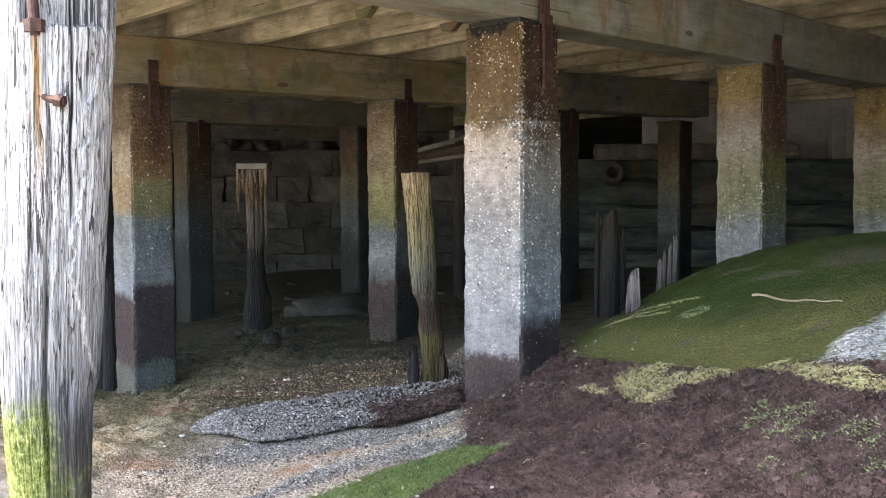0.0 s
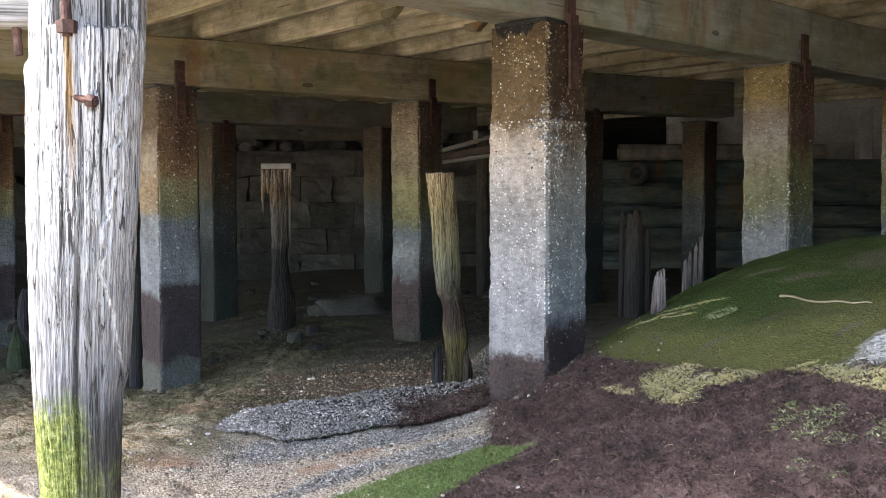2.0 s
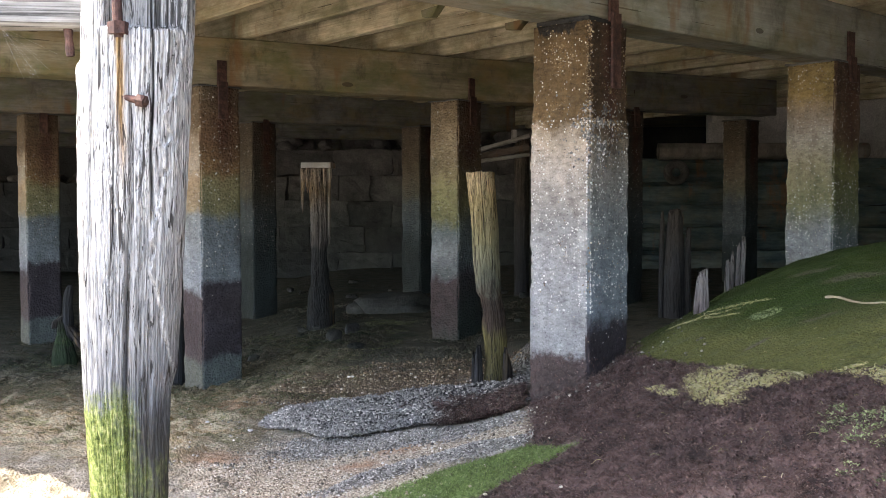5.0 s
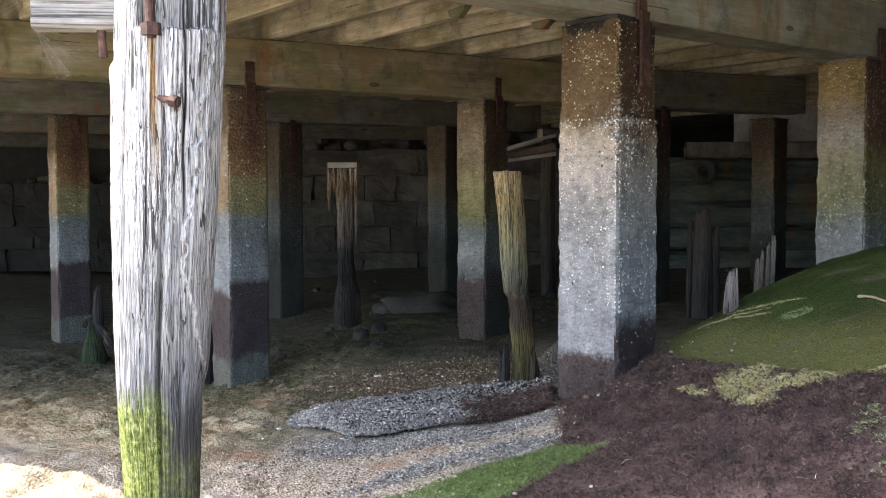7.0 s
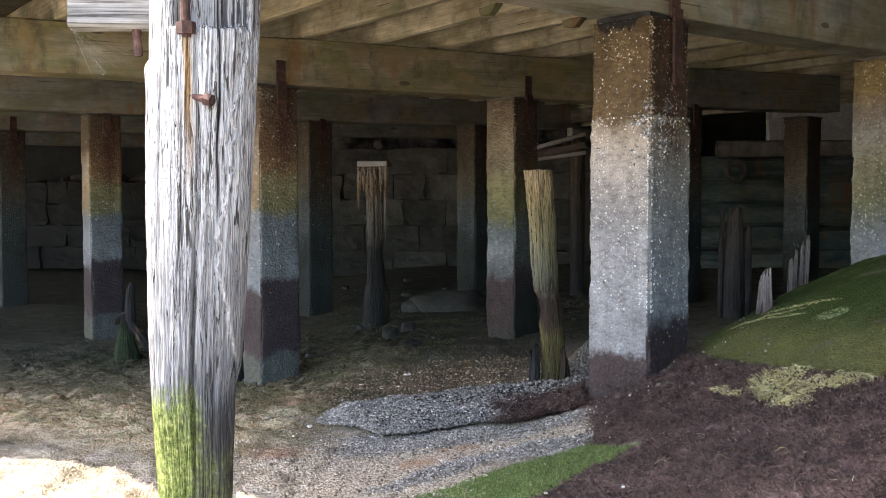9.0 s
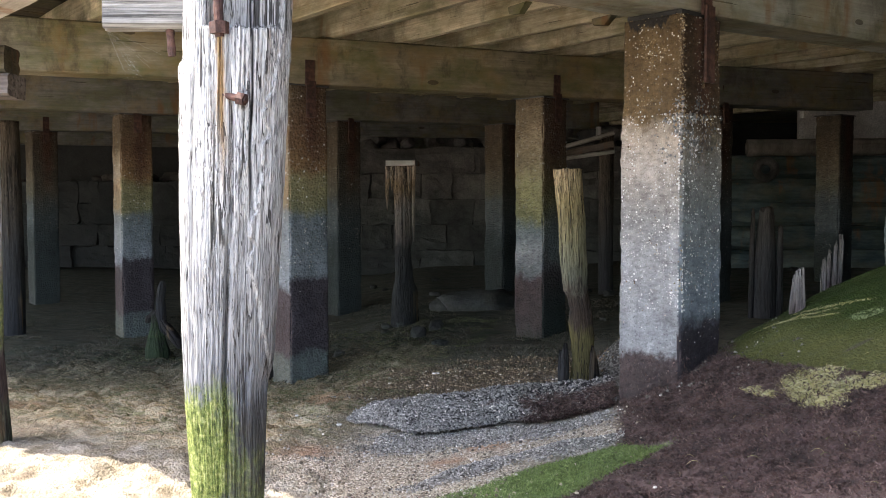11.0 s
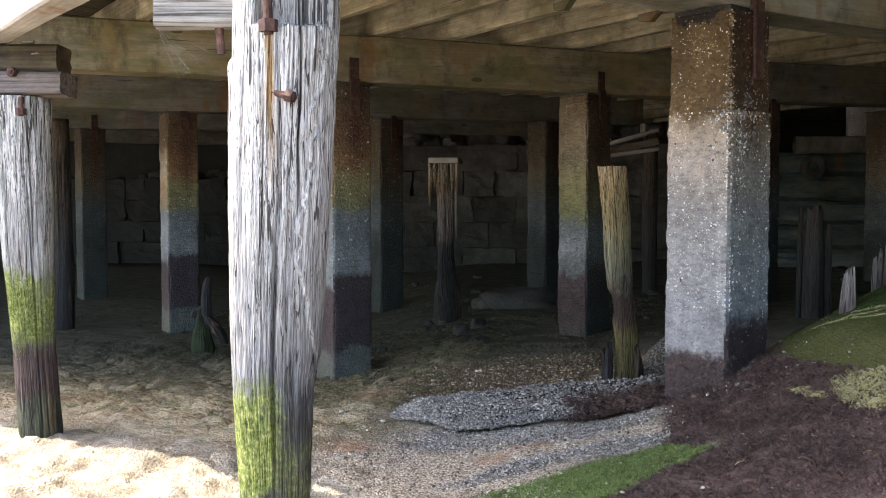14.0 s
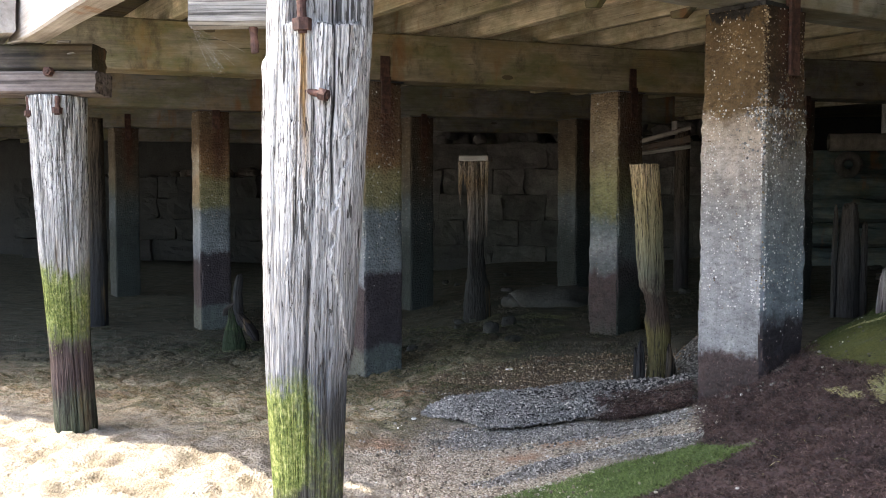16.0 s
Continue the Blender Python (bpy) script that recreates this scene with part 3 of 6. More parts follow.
M_LETTUCE = island_material("sea_lettuce", [(0.0, (0.09, 0.11, 0.045)), (0.5, (0.21, 0.26, 0.11)), (1.0, (0.38, 0.42, 0.22))], 0.6)
M_LIME = island_material("lime_algae", [(0.0, (0.030, 0.044, 0.007)), (0.4, (0.076, 0.099, 0.015)), (0.8, (0.131, 0.161, 0.030)), (1.0, (0.202, 0.228, 0.069))], 0.6)
M_STRAW = island_material("dried_weed", [(0.0, (0.255, 0.225, 0.085)), (0.45, (0.510, 0.459, 0.221)), (0.86, (0.663, 0.612, 0.391)), (0.93, (0.204, 0.246, 0.060)), (1.0, (0.136, 0.187, 0.034))], 0.8)
M_BROWN_PEBBLE = island_material("brown_pebble", [(0.0, (0.050, 0.034, 0.021)), (0.5, (0.150, 0.102, 0.060)), (0.85, (0.275, 0.198, 0.121)), (0.97, (0.425, 0.348, 0.241)), (1.0, (0.812, 0.720, 0.598))], 0.6, 0.4)
M_OLIVE = island_material("olive_weed", [(0.0, (0.05, 0.048, 0.02)), (0.4, (0.13, 0.115, 0.055)), (0.75, (0.27, 0.21, 0.125)), (1.0, (0.46, 0.38, 0.26))], 0.75)
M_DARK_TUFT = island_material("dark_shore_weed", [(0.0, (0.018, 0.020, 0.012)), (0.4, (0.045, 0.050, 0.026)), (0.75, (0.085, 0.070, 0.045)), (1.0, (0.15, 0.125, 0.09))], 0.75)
M_AGGREGATE = island_material("aggregate_pebble", [(0.0, (0.05, 0.034, 0.018)), (0.5, (0.17, 0.11, 0.052)), (0.84, (0.28, 0.20, 0.105)), (0.95, (0.42, 0.33, 0.21)), (1.0, (0.64, 0.58, 0.48))], 0.5)
M_AGG_GREY = island_material("aggregate_grey", [(0.0, (0.05, 0.048, 0.046)), (0.4, (0.16, 0.155, 0.15)), (0.7, (0.26, 0.24, 0.21)), (0.82, (0.30, 0.19, 0.10)), (0.95, (0.42, 0.42, 0.43)), (1.0, (0.7, 0.69, 0.67))], 0.5)
M_SHELL = island_material("white_shell", [(0.0, (0.6, 0.58, 0.54)), (1.0, (0.82, 0.8, 0.76))], 0.5)


# ---------------------------------------------------------------- geometry tools
rng = np.random.default_rng(7)


def lattice(ix, iy, iz, seed):
    h = (ix.astype(np.int64) * 374761393 + iy.astype(np.int64) * 668265263 + iz.astype(np.int64) * 2147483647 + seed * 974634777) & 0xFFFFFFFF
    h = ((h ^ (h >> 13)) * 1274126177) & 0xFFFFFFFF
    h = (h ^ (h >> 16)) & 0xFFFF
    return h / 65535.0


def value_noise(x, y, z, seed=0):
    x, y, z = np.broadcast_arrays(np.asarray(x, float), np.asarray(y, float), np.asarray(z, float))
    ix, iy, iz = np.floor(x), np.floor(y), np.floor(z)
    fx, fy, fz = x - ix, y - iy, z - iz
    fx, fy, fz = (v * v * (3 - 2 * v) for v in (fx, fy, fz))
    out = 0
    for dx in (0, 1):
        for dy in (0, 1):
            for dz in (0, 1):
                wgt = (fx if dx else 1 - fx) * (fy if dy else 1 - fy) * (fz if dz else 1 - fz)
                out = out + wgt * lattice(ix + dx, iy + dy, iz + dz, seed)
    return out * 2 - 1


def fbm(x, y, z=0.0, octaves=4, seed=0, gain=0.5):
    total, amp = 0, 1.0
    for k in range(octaves):
        total = total + amp * value_noise(x * 2 ** k + 11.3 * k, y * 2 ** k + 5.7 * k, np.asarray(z) * 2 ** k + 3.1 * k, seed + k)
        amp *= gain
    return total


def sig(v):
    return 1 / (1 + np.exp(-np.clip(v, -60, 60)))


def fast_mesh(name, verts, faces, smooth=True):
    """A mesh from arrays: verts (n, 3), faces (m, 3) or (m, 4)."""
    me = bpy.data.meshes.new(name)
    m, k = faces.shape
    me.vertices.add(len(verts))
    me.vertices.foreach_set("co", np.ascontiguousarray(verts, np.float32).ravel())
    me.loops.add(m * k)
    me.loops.foreach_set("vertex_index", np.ascontiguousarray(faces, np.int32).ravel())
    me.polygons.add(m)
    me.polygons.foreach_set("loop_start", np.arange(0, m * k, k, dtype=np.int32))
    me.polygons.foreach_set("loop_total", np.full(m, k, np.int32))
    me.polygons.foreach_set("use_smooth", np.full(m, smooth))
    me.update(calc_edges=True)
    me.validate()
    return me


def grid_faces(rows, cols, wrap=False):
    r = np.arange(rows - 1)[:, None]
    c = np.arange(cols if wrap else cols - 1)[None]
    d = (c + 1) % cols
    return np.stack([r * cols + c, r * cols + d, (r + 1) * cols + d, (r + 1) * cols + c], -1).reshape(-1, 4)


def put_mesh(name, me, material, parent=None, label="", m=None):
    me.materials.append(material)
    ob = new(name, me)
    if parent is not None:
        ob.parent = parent
    if m is not None:
        ob.matrix_basis = m
    if label:
        tagged(ob, label)
    return ob


def part(name, bm, material, parent=None, label="", m=None, smooth=False):
    me = bpy.data.meshes.new(name)
    bm.to_mesh(me)
    bm.free()
    if smooth:
        for poly in me.polygons:
            poly.use_smooth = True
    return put_mesh(name, me, material, parent, label, m)


def thing(name, label, category, group="", kind="", m=None):
    ob = new(name)
    ob.empty_display_size = 0.1
    if m is not None:
        ob.matrix_basis = m
    return tagged(ob, label, category, group, kind)


def along(p0, p1, up=(0, 0, 1)):
    """The pose whose x axis runs from p0 to p1, and its length."""
    p0, p1 = Vector(p0), Vector(p1)
    x = (p1 - p0).normalized()
    y = Vector(up).cross(x).normalized()
    z = x.cross(y)
    m = Matrix((x, y, z)).transposed().to_4x4()
    m.translation = p0
    return m, (p1 - p0).length


def timber_mesh(name, length, w, h, seed, wear=0.006, soft=0.012, step=0.12, ragged=0.0):
    """A worn timber from x = 0 to length, centred on y, standing on z = 0."""
    prof = []
    for cy, cz in ((-1, 0), (1, 0), (1, 1), (-1, 1)):
        y0, z0 = cy * w / 2, cz * h
        sy, sz = -cy, 1 - 2 * cz
        a, b = (y0 + sy * soft, z0), (y0, z0 + sz * soft)
        prof += [a, b] if (cy, cz) in ((1, 0), (-1, 1)) else [b, a]
    full = []
    for k in range(8):
        (ay, az), (by, bz) = prof[k], prof[(k + 1) % 8]
        full.append((ay, az))
        if math.hypot(by - ay, bz - az) > 3 * soft:
            for f in (0.25, 0.5, 0.75):
                full.append((ay + (by - ay) * f, az + (bz - az) * f))
    prof = np.array(full)
    n = max(3, int(length / step) + 1)
    xs = np.linspace(0, length, n)
    X = np.repeat(xs[:, None], len(prof), 1)
    Y = np.repeat(prof[None, :, 0], n, 0)
    Z = np.repeat(prof[None, :, 1], n, 0)
    d1 = fbm(X * 1.5, Y * 14, Z * 14, 3, seed) * wear
    d2 = fbm(X * 1.5, Y * 14, Z * 14 + 50, 3, seed + 9) * wear
    Y = Y + d1 * np.sign(Y)
    Z = Z + d2
    bend = fbm(xs * 0.5, 0 * xs, 0, 2, seed + 3) * wear
    Y = Y + bend[:, None]
    if ragged:
        X[0] += rng.random(len(prof)) * ragged
        X[-1] -= rng.random(len(prof)) * ragged
    k = len(prof)
    verts = np.stack([X, Y, Z], -1).reshape(-1, 3)
    faces = grid_faces(n, k, True)
    ends = []
    verts = np.concatenate([verts, verts[:k].mean(0)[None], verts[-k:].mean(0)[None]])
    c0, c1 = len(verts) - 2, len(verts) - 1
    for a in range(k):
        b = (a + 1) % k
        ends += [(c0, b, a, a), (c1, (n - 1) * k + a, (n - 1) * k + b, (n - 1) * k + b)]
    bm = bmesh.new()
    vs = [bm.verts.new(v) for v in verts]
    for fc in faces:
        bm.faces.new([vs[i] for i in fc])
    for fc in ends:
        bm.faces.new([vs[i] for i in fc[:3]])
    bmesh.ops.recalc_face_normals(bm, faces=bm.faces[:])
    return bm


def timber(name, p0, p1, w, h, material, label, category="beam", group="", seed=1, up=(0, 0, 1), parent=None, **kw):
    m, length = along(p0, p1, up)
    ob = part(name, timber_mesh(name, length, w, h, seed, **kw), material, parent, label, m)
    return ob if parent else tagged(ob, label, category, group)


def scatter(name, base_v, base_f, pos, scale, turn, material, label, category, normal=None):
    """Joined small pieces: base shape at each place with its own size (n, 3) and turn matrices (n, 3, 3)."""
    n, k = len(pos), len(base_v)
    v = base_v[None] * scale[:, None, :]
    v = np.einsum("nij,nkj->nki", turn, v) + pos[:, None, :]
    f = base_f[None] + (np.arange(n) * k)[:, None, None]
    ob = put_mesh(name, fast_mesh(name, v.reshape(-1, 3), f.reshape(-1, base_f.shape[1])), material)
    return tagged(ob, label, category, kind="stuff")


def turns(rx, ry, rz):
    cx, sx, cy, sy, cz, sz = np.cos(rx), np.sin(rx), np.cos(ry), np.sin(ry), np.cos(rz), np.sin(rz)
    o, l = np.zeros_like(cx), np.ones_like(cx)
    X = np.stack([np.stack([l, o, o], -1), np.stack([o, cx, -sx], -1), np.stack([o, sx, cx], -1)], -2)
    Y = np.stack([np.stack([cy, o, sy], -1), np.stack([o, l, o], -1), np.stack([-sy, o, cy], -1)], -2)
    Z = np.stack([np.stack([cz, -sz, o], -1), np.stack([sz, cz, o], -1), np.stack([o, o, l], -1)], -2)
    return Z @ Y @ X


def ball(rings=4, seg=7):
    """A low ball as arrays of triangles."""
    v = [(0, 0, 1)]
    for a in range(1, rings):
        for b in range(seg):
            th, ph = math.pi * a / rings, 2 * math.pi * (b + 0.5 * (a % 2)) / seg
            v.append((math.sin(th) * math.cos(ph), math.sin(th) * math.sin(ph), math.cos(th)))
    v.append((0, 0, -1))
    f = []
    for b in range(seg):
        f.append((0, 1 + b, 1 + (b + 1) % seg))
        last = 1 + (rings - 2) * seg
        f.append((len(v) - 1, last + (b + 1) % seg, last + b))
        for a in range(rings - 2):
            p, q = 1 + a * seg, 1 + (a + 1) * seg
            f += [(p + b, q + b, q + (b + 1) % seg), (p + b, q + (b + 1) % seg, p + (b + 1) % seg)]
    return np.array(v, float), np.array(f)


# ---------------------------------------------------------------- the ground
def base_height(x, y):
    bank = np.maximum(1.38 * sig((x - 0.85) / 0.70) - 0.05, -0.02)
    bank = bank + 0.06 * np.exp(-((y - 6.25) / 0.5) ** 2) * sig((x - 0.6) / 0.15) * sig((2.1 - x) / 0.2)
    front = np.where(y < 6, 1 + 0.08 * (y - 6), 1.0)
    drop = sig((y - 6.85 - 0.8 * np.clip(x - 1, -1.5, 1)) / 0.22)
    z = 0.03 + bank * front * (1 - drop) + drop * 0.30 * sig((x - 0.3) / 0.5)
    z = z + 0.02 * np.clip(y - 9, 0, 9) - 0.30 * sig((-x - 2.1 - 0.25 * np.clip(y - 8, 0, 9)) / 0.35) * sig((y - 7.4) / 0.5)
    z = z + 0.28 * np.exp(-((x - 0.15) / 0.28) ** 2 - ((y - 7.85) / 0.35) ** 2)
    return z - 0.06 * np.clip(3.5 - y, 0, 12) * sig((0.5 - x) / 0.8)


def blob(x, y, cx, cy, rx, ry, turn=0.0):
    """1 at the centre of a turned ellipse, 0.5 on its edge, then below."""
    c, s = math.cos(turn), math.sin(turn)
    u, v = (x - cx) * c + (y - cy) * s, -(x - cx) * s + (y - cy) * c
    return np.clip(1.0 - 0.5 * np.sqrt((u / rx) ** 2 + (v / ry) ** 2), 0, 1)


def strands(x, y):
    """Matted yellow weed left on the bank by the tide."""
    parts = ((0.86, 4.62, 0.095, 0.29, 0.1), (1.05, 4.46, 0.20, 0.065, -0.80), (0.93, 4.77, 0.09, 0.11, 0.0), (0.66, 4.85, 0.16, 0.022, -1.22),
             (1.43, 3.84, 0.34, 0.055, -1.26), (1.33, 4.25, 0.09, 0.018, -0.1), (1.02, 5.90, 0.22, 0.010, -0.5), (1.20, 5.86, 0.24, 0.008, -0.6), (1.08, 5.80, 0.16, 0.007, -0.75))
    return np.max([blob(x, y, *q) for q in parts], axis=0)


def covers(x, y):
    """How much of each ground cover lies at a place, from 0 to 1; 0.5 is its edge."""
    weed_back = np.interp(x, [0.45, 0.62, 0.83, 1.04, 1.2, 1.38, 1.63, 2.5], [6.0, 5.84, 5.19, 4.69, 4.31, 4.12, 3.85, 3.2])
    up = np.interp(x, [-1.2, -0.67, -0.29, 0.03, 0.26, 0.45], [4.1, 4.57, 4.79, 4.76, 4.52, 4.3])
    low = np.interp(x, [-0.6, -0.18, -0.01, 0.26, 0.45], [3.95, 4.25, 4.36, 4.52, 4.55])
    left = np.where(x < 0.26, 0.5 + (low - y) * 4, 1.0)
    weed = np.minimum(np.minimum(left, 0.5 + (weed_back - y) * 1.6), 0.5 + (x + 0.6) * 2)
    weed = np.minimum(weed, np.minimum(0.5 + (4.5 - x), 0.5 + (y - 1.6 + 0.5 * fbm(x * 1.2, y * 1.2, 0, 3, 91))))
    foot = np.minimum(0.5 + (x - 0.03) * 4, np.minimum(0.5 + (6.0 - y) * 2, np.minimum(0.5 + (0.66 - x) * 3, 0.5 + (y - up) * 4)))
    weed = np.maximum(weed, foot)
    moss = np.minimum(0.5 + (x - 0.55) * 2.2, 0.5 + (y - weed_back) * 2.0)
    moss = np.minimum(np.minimum(moss, 0.5 + (y - 2.0)), 0.5 + (7.6 + 0.3 * x - y) * 2)
    algae = np.minimum(np.minimum(0.5 + (up - y) * 4, 0.5 + (y - low) * 4), 0.5 + (x + 1.0) * 2)
    mussels = np.maximum(np.maximum(blob(x, y, -0.68, 4.84, 0.40, 0.085, 0.62), blob(x, y, -0.20, 4.97, 0.34, 0.12, -0.20)), blob(x, y, -0.76, 5.62, 0.70, 0.27, -0.05))
    mussels = np.maximum(mussels, np.maximum(blob(x, y, 0.0, 6.45, 0.30, 0.30), blob(x, y, 0.02, 7.6, 0.50, 0.45)))
    gravel = np.maximum(blob(x, y, -1.15, 5.25, 0.62, 0.75, 0.3), np.maximum(blob(x, y, -0.9, 4.6, 0.5, 0.5), blob(x, y, -0.4, 5.2, 0.5, 0.30)))
    brown = np.maximum(blob(x, y, -1.0, 7.9, 1.1, 0.85, 0.45), blob(x, y, -1.15, 7.0, 0.75, 0.45))
    orange = np.maximum(np.maximum(blob(x, y, -0.87, 5.09, 0.13, 0.09, 0.3), blob(x, y, -0.66, 5.31, 0.17, 0.08, 0.2)), np.maximum(blob(x, y, -2.07, 6.77, 0.22, 0.25), blob(x, y, -1.73, 5.43, 0.16, 0.2)))
    orange = np.maximum(orange, blob(x, y, -4.3, 6.3, 0.3, 0.2)) * 0.92
    # painted shade: grows with distance under the wharf
    silt_shade = 0.5 + (y - 8.3) * 0.26 + 0.03 * np.clip(-x - 3, -2, 6)
    film = np.minimum(0.5 + (y - 5.3 + 0.25 * (x + 2)) * 0.7, np.minimum(0.80, 0.5 + (-1.7 - x) * 0.8))
    chalk = blob(x, y, 1.86, 4.20, 0.46, 0.19, 0.55)
    straw = strands(x, y)
    olive = 0.5 + (np.interp(x, [0.9, 1.17, 1.34, 1.54, 1.81, 2.1], [6.1, 5.49, 5.19, 5.09, 4.98, 4.97]) - y) * 0.8
    bare = np.max([blob(x, y, a, b, r, q, t) for a, b, r, q, t in ((1.81, 5.63, 0.16, 0.05, -0.6), (1.67, 5.97, 0.14, 0.04, -0.7), (2.25, 5.63, 0.22, 0.22, 0.0), (1.16, 5.08, 0.07, 0.03, 0.4), (1.64, 4.52, 0.10, 0.03, 0.3), (1.48, 5.12, 0.10, 0.04, 0.0))], axis=0)
    return dict(straw=straw, weed=weed, moss=moss, algae=algae, mussels=mussels, gravel=gravel, brown=brown, orange=orange, silt_shade=silt_shade, film=film, chalk=chalk, olive=olive, bare=bare)


def height(x, y):
    x, y = np.asarray(x, float), np.asarray(y, float)
    c = covers(x, y)
    w = np.clip((c["weed"] - 0.4) * 4, 0, 1)
    f = np.clip((c["film"] - 0.35) * 3, 0, 1) + np.clip((5.6 - y) * 1.5, 0, 1) * sig((-1.2 - x) / 0.2)
    f = np.clip(f, 0, 1) * np.clip((11.2 - y) / 1.0, 0, 1)
    near = np.exp(-np.clip(np.hypot(x, y - 5) - 9, 0, None) / 6)
    z = base_height(x, y)
    z = z + near * (0.018 * fbm(x * 1.3, y * 1.3, 0, 3, 2) + 0.010 * fbm(x * 6, y * 6, 0, 3, 4))
    z = z + w * (0.020 * np.abs(fbm(x * 9, y * 9, 0, 3, 21)) + 0.020 * np.abs(fbm(x * 24, y * 24, 0, 2, 22))) + near * f * (0.048 * np.abs(fbm(x * 4, y * 4, 0, 4, 31)) + 0.034 * np.abs(fbm(x * 11, y * 15, 0, 3, 33)))
    z = z + 0.045 * np.clip(c["mussels"] * 2 - 0.9, 0, 1) * (y < 5.4)
    return z


def ground():
    def axis(lo, hi, step, far):
        core = list(np.arange(lo, hi, step))
        a, d = hi, step
        while a < far:
            core.append(a)
            d *= 1.16
            a += d
        b, d = lo, step
        while b > -far:
            d *= 1.16
            b -= d
            core.insert(0, b)
        return np.array(core)
    xs, ys = axis(-5.4, 3.0, 0.028, 600.0), axis(2.6, 11.4, 0.028, 600.0)
    X, Y = np.meshgrid(xs, ys)
    Z = height(X, Y)
    me = fast_mesh("ground", np.stack([X, Y, Z], -1).reshape(-1, 3), grid_faces(len(ys), len(xs)))
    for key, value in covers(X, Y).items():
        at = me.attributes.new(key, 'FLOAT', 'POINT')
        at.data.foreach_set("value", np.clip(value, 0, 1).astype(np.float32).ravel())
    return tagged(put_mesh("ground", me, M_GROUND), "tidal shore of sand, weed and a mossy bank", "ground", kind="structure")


ground()


# ---------------------------------------------------------------- piles
def pile_shaft(size, z0, z1, angle, seed, cols=72, rows=120, rough=0.005, corner=0.016, waist=None):
    """A square concrete pile with eroded faces and worn corners."""
    t = np.linspace(0, 4, cols, endpoint=False)
    side = np.floor(t)
    u = np.sin(((t - side) * 2 - 1) * math.pi / 2)
    h = size / 2
    px = np.select([side == 0, side == 1, side == 2, side == 3], [u, 1 + 0 * u, -u, -1 + 0 * u]) * h
    py = np.select([side == 0, side == 1, side == 2, side == 3], [-1 + 0 * u, u, 1 + 0 * u, -u]) * h
    cut = np.maximum(np.abs(px) + np.abs(py) - (2 * h - corner), 0) / 2
    px, py = px - np.sign(px) * cut, py - np.sign(py) * cut
    zs = np.linspace(z0, z1, rows)
    X, Z = np.meshgrid(px, zs)
    Y = np.repeat(py[None], rows, 0)
    r = np.hypot(X, Y)
    edge = np.clip(1 - np.abs(np.abs(X) - np.abs(Y)) / (0.5 * h), 0, 1) ** 2
    d = rough * (fbm(X * 9, Y * 9, Z * 9, 4, seed) * 0.9 + value_noise(X * 38, Y * 38, Z * 38, seed + 5) * 0.7)
    d = d + 0.0035 * value_noise(X * 2, Y * 2, Z * 24, seed + 21)
    d = d - edge ** 2 * 0.020 * np.clip(fbm(X * 6, Y * 6, Z * 7, 3, seed + 11), 0, 2)
    if waist is not None:
        d = d + waist(Z, X, Y)
    k = 1 + d / r
    c, s = math.cos(angle), math.sin(angle)
    X, Y = X * k, Y * k
    XX, YY = X * c - Y * s, X * s + Y * c
    verts = np.stack([XX, YY, Z], -1).reshape(-1, 3)
    verts = np.concatenate([verts, [[0, 0, z1]]])
    faces = grid_faces(rows, cols, True)
    top = np.array([[(rows - 1) * cols + a, (rows - 1) * cols + (a + 1) % cols, len(verts) - 1, len(verts) - 1] for a in range(cols)])
    me = bpy.data.meshes.new("shaft")
    me.from_pydata(verts.tolist(), [], faces.tolist() + top[:, :3].tolist())
    for poly in me.polygons:
        poly.use_smooth = True
    return me


def strap(parent, angle, size, top, rise, drop, u=0.0, width=0.095, seed=3):
    """A rusted flat bar bolted on the pile's face and up the beam above it."""
    c, s = math.cos(angle), math.sin(angle)
    out = size / 2 + 0.012
    for name, z0, z1, lift in (("steel_strap", top - drop, top + 0.03, 0.0), ("steel_hook", top - 0.02, top + rise, -0.02)):
        m, length = along((out * c - u * s, out * s + u * c, z0), (out * c - u * s, out * s + u * c, z1), up=(c, s, 0))
        part(name, timber_mesh(name, length, width, 0.02, seed, wear=0.004, soft=0.004, step=0.06), M_RUST, parent, "rusted steel strap", m @ pose(0, 0, lift))


TOP = 2.53
FACE = radians(-38.0)           # the way the strapped faces look


def front_waist(Z, X, Y):
    upper = sig((Z - 1.95 - 0.05 * value_noise(X * 7, Y * 7, Z * 3, 3)) / 0.015)
    return -0.012 * upper + 0.010 * np.exp(-((Z - 1.86) / 0.16) ** 2) * value_noise(X * 25, Y * 25, Z * 25, 8) - 0.05 * np.exp(-((Z - 0.80) / 0.03) ** 2) * sig((X - 0.185) / 0.004) * sig((Y - 0.10) / 0.02)


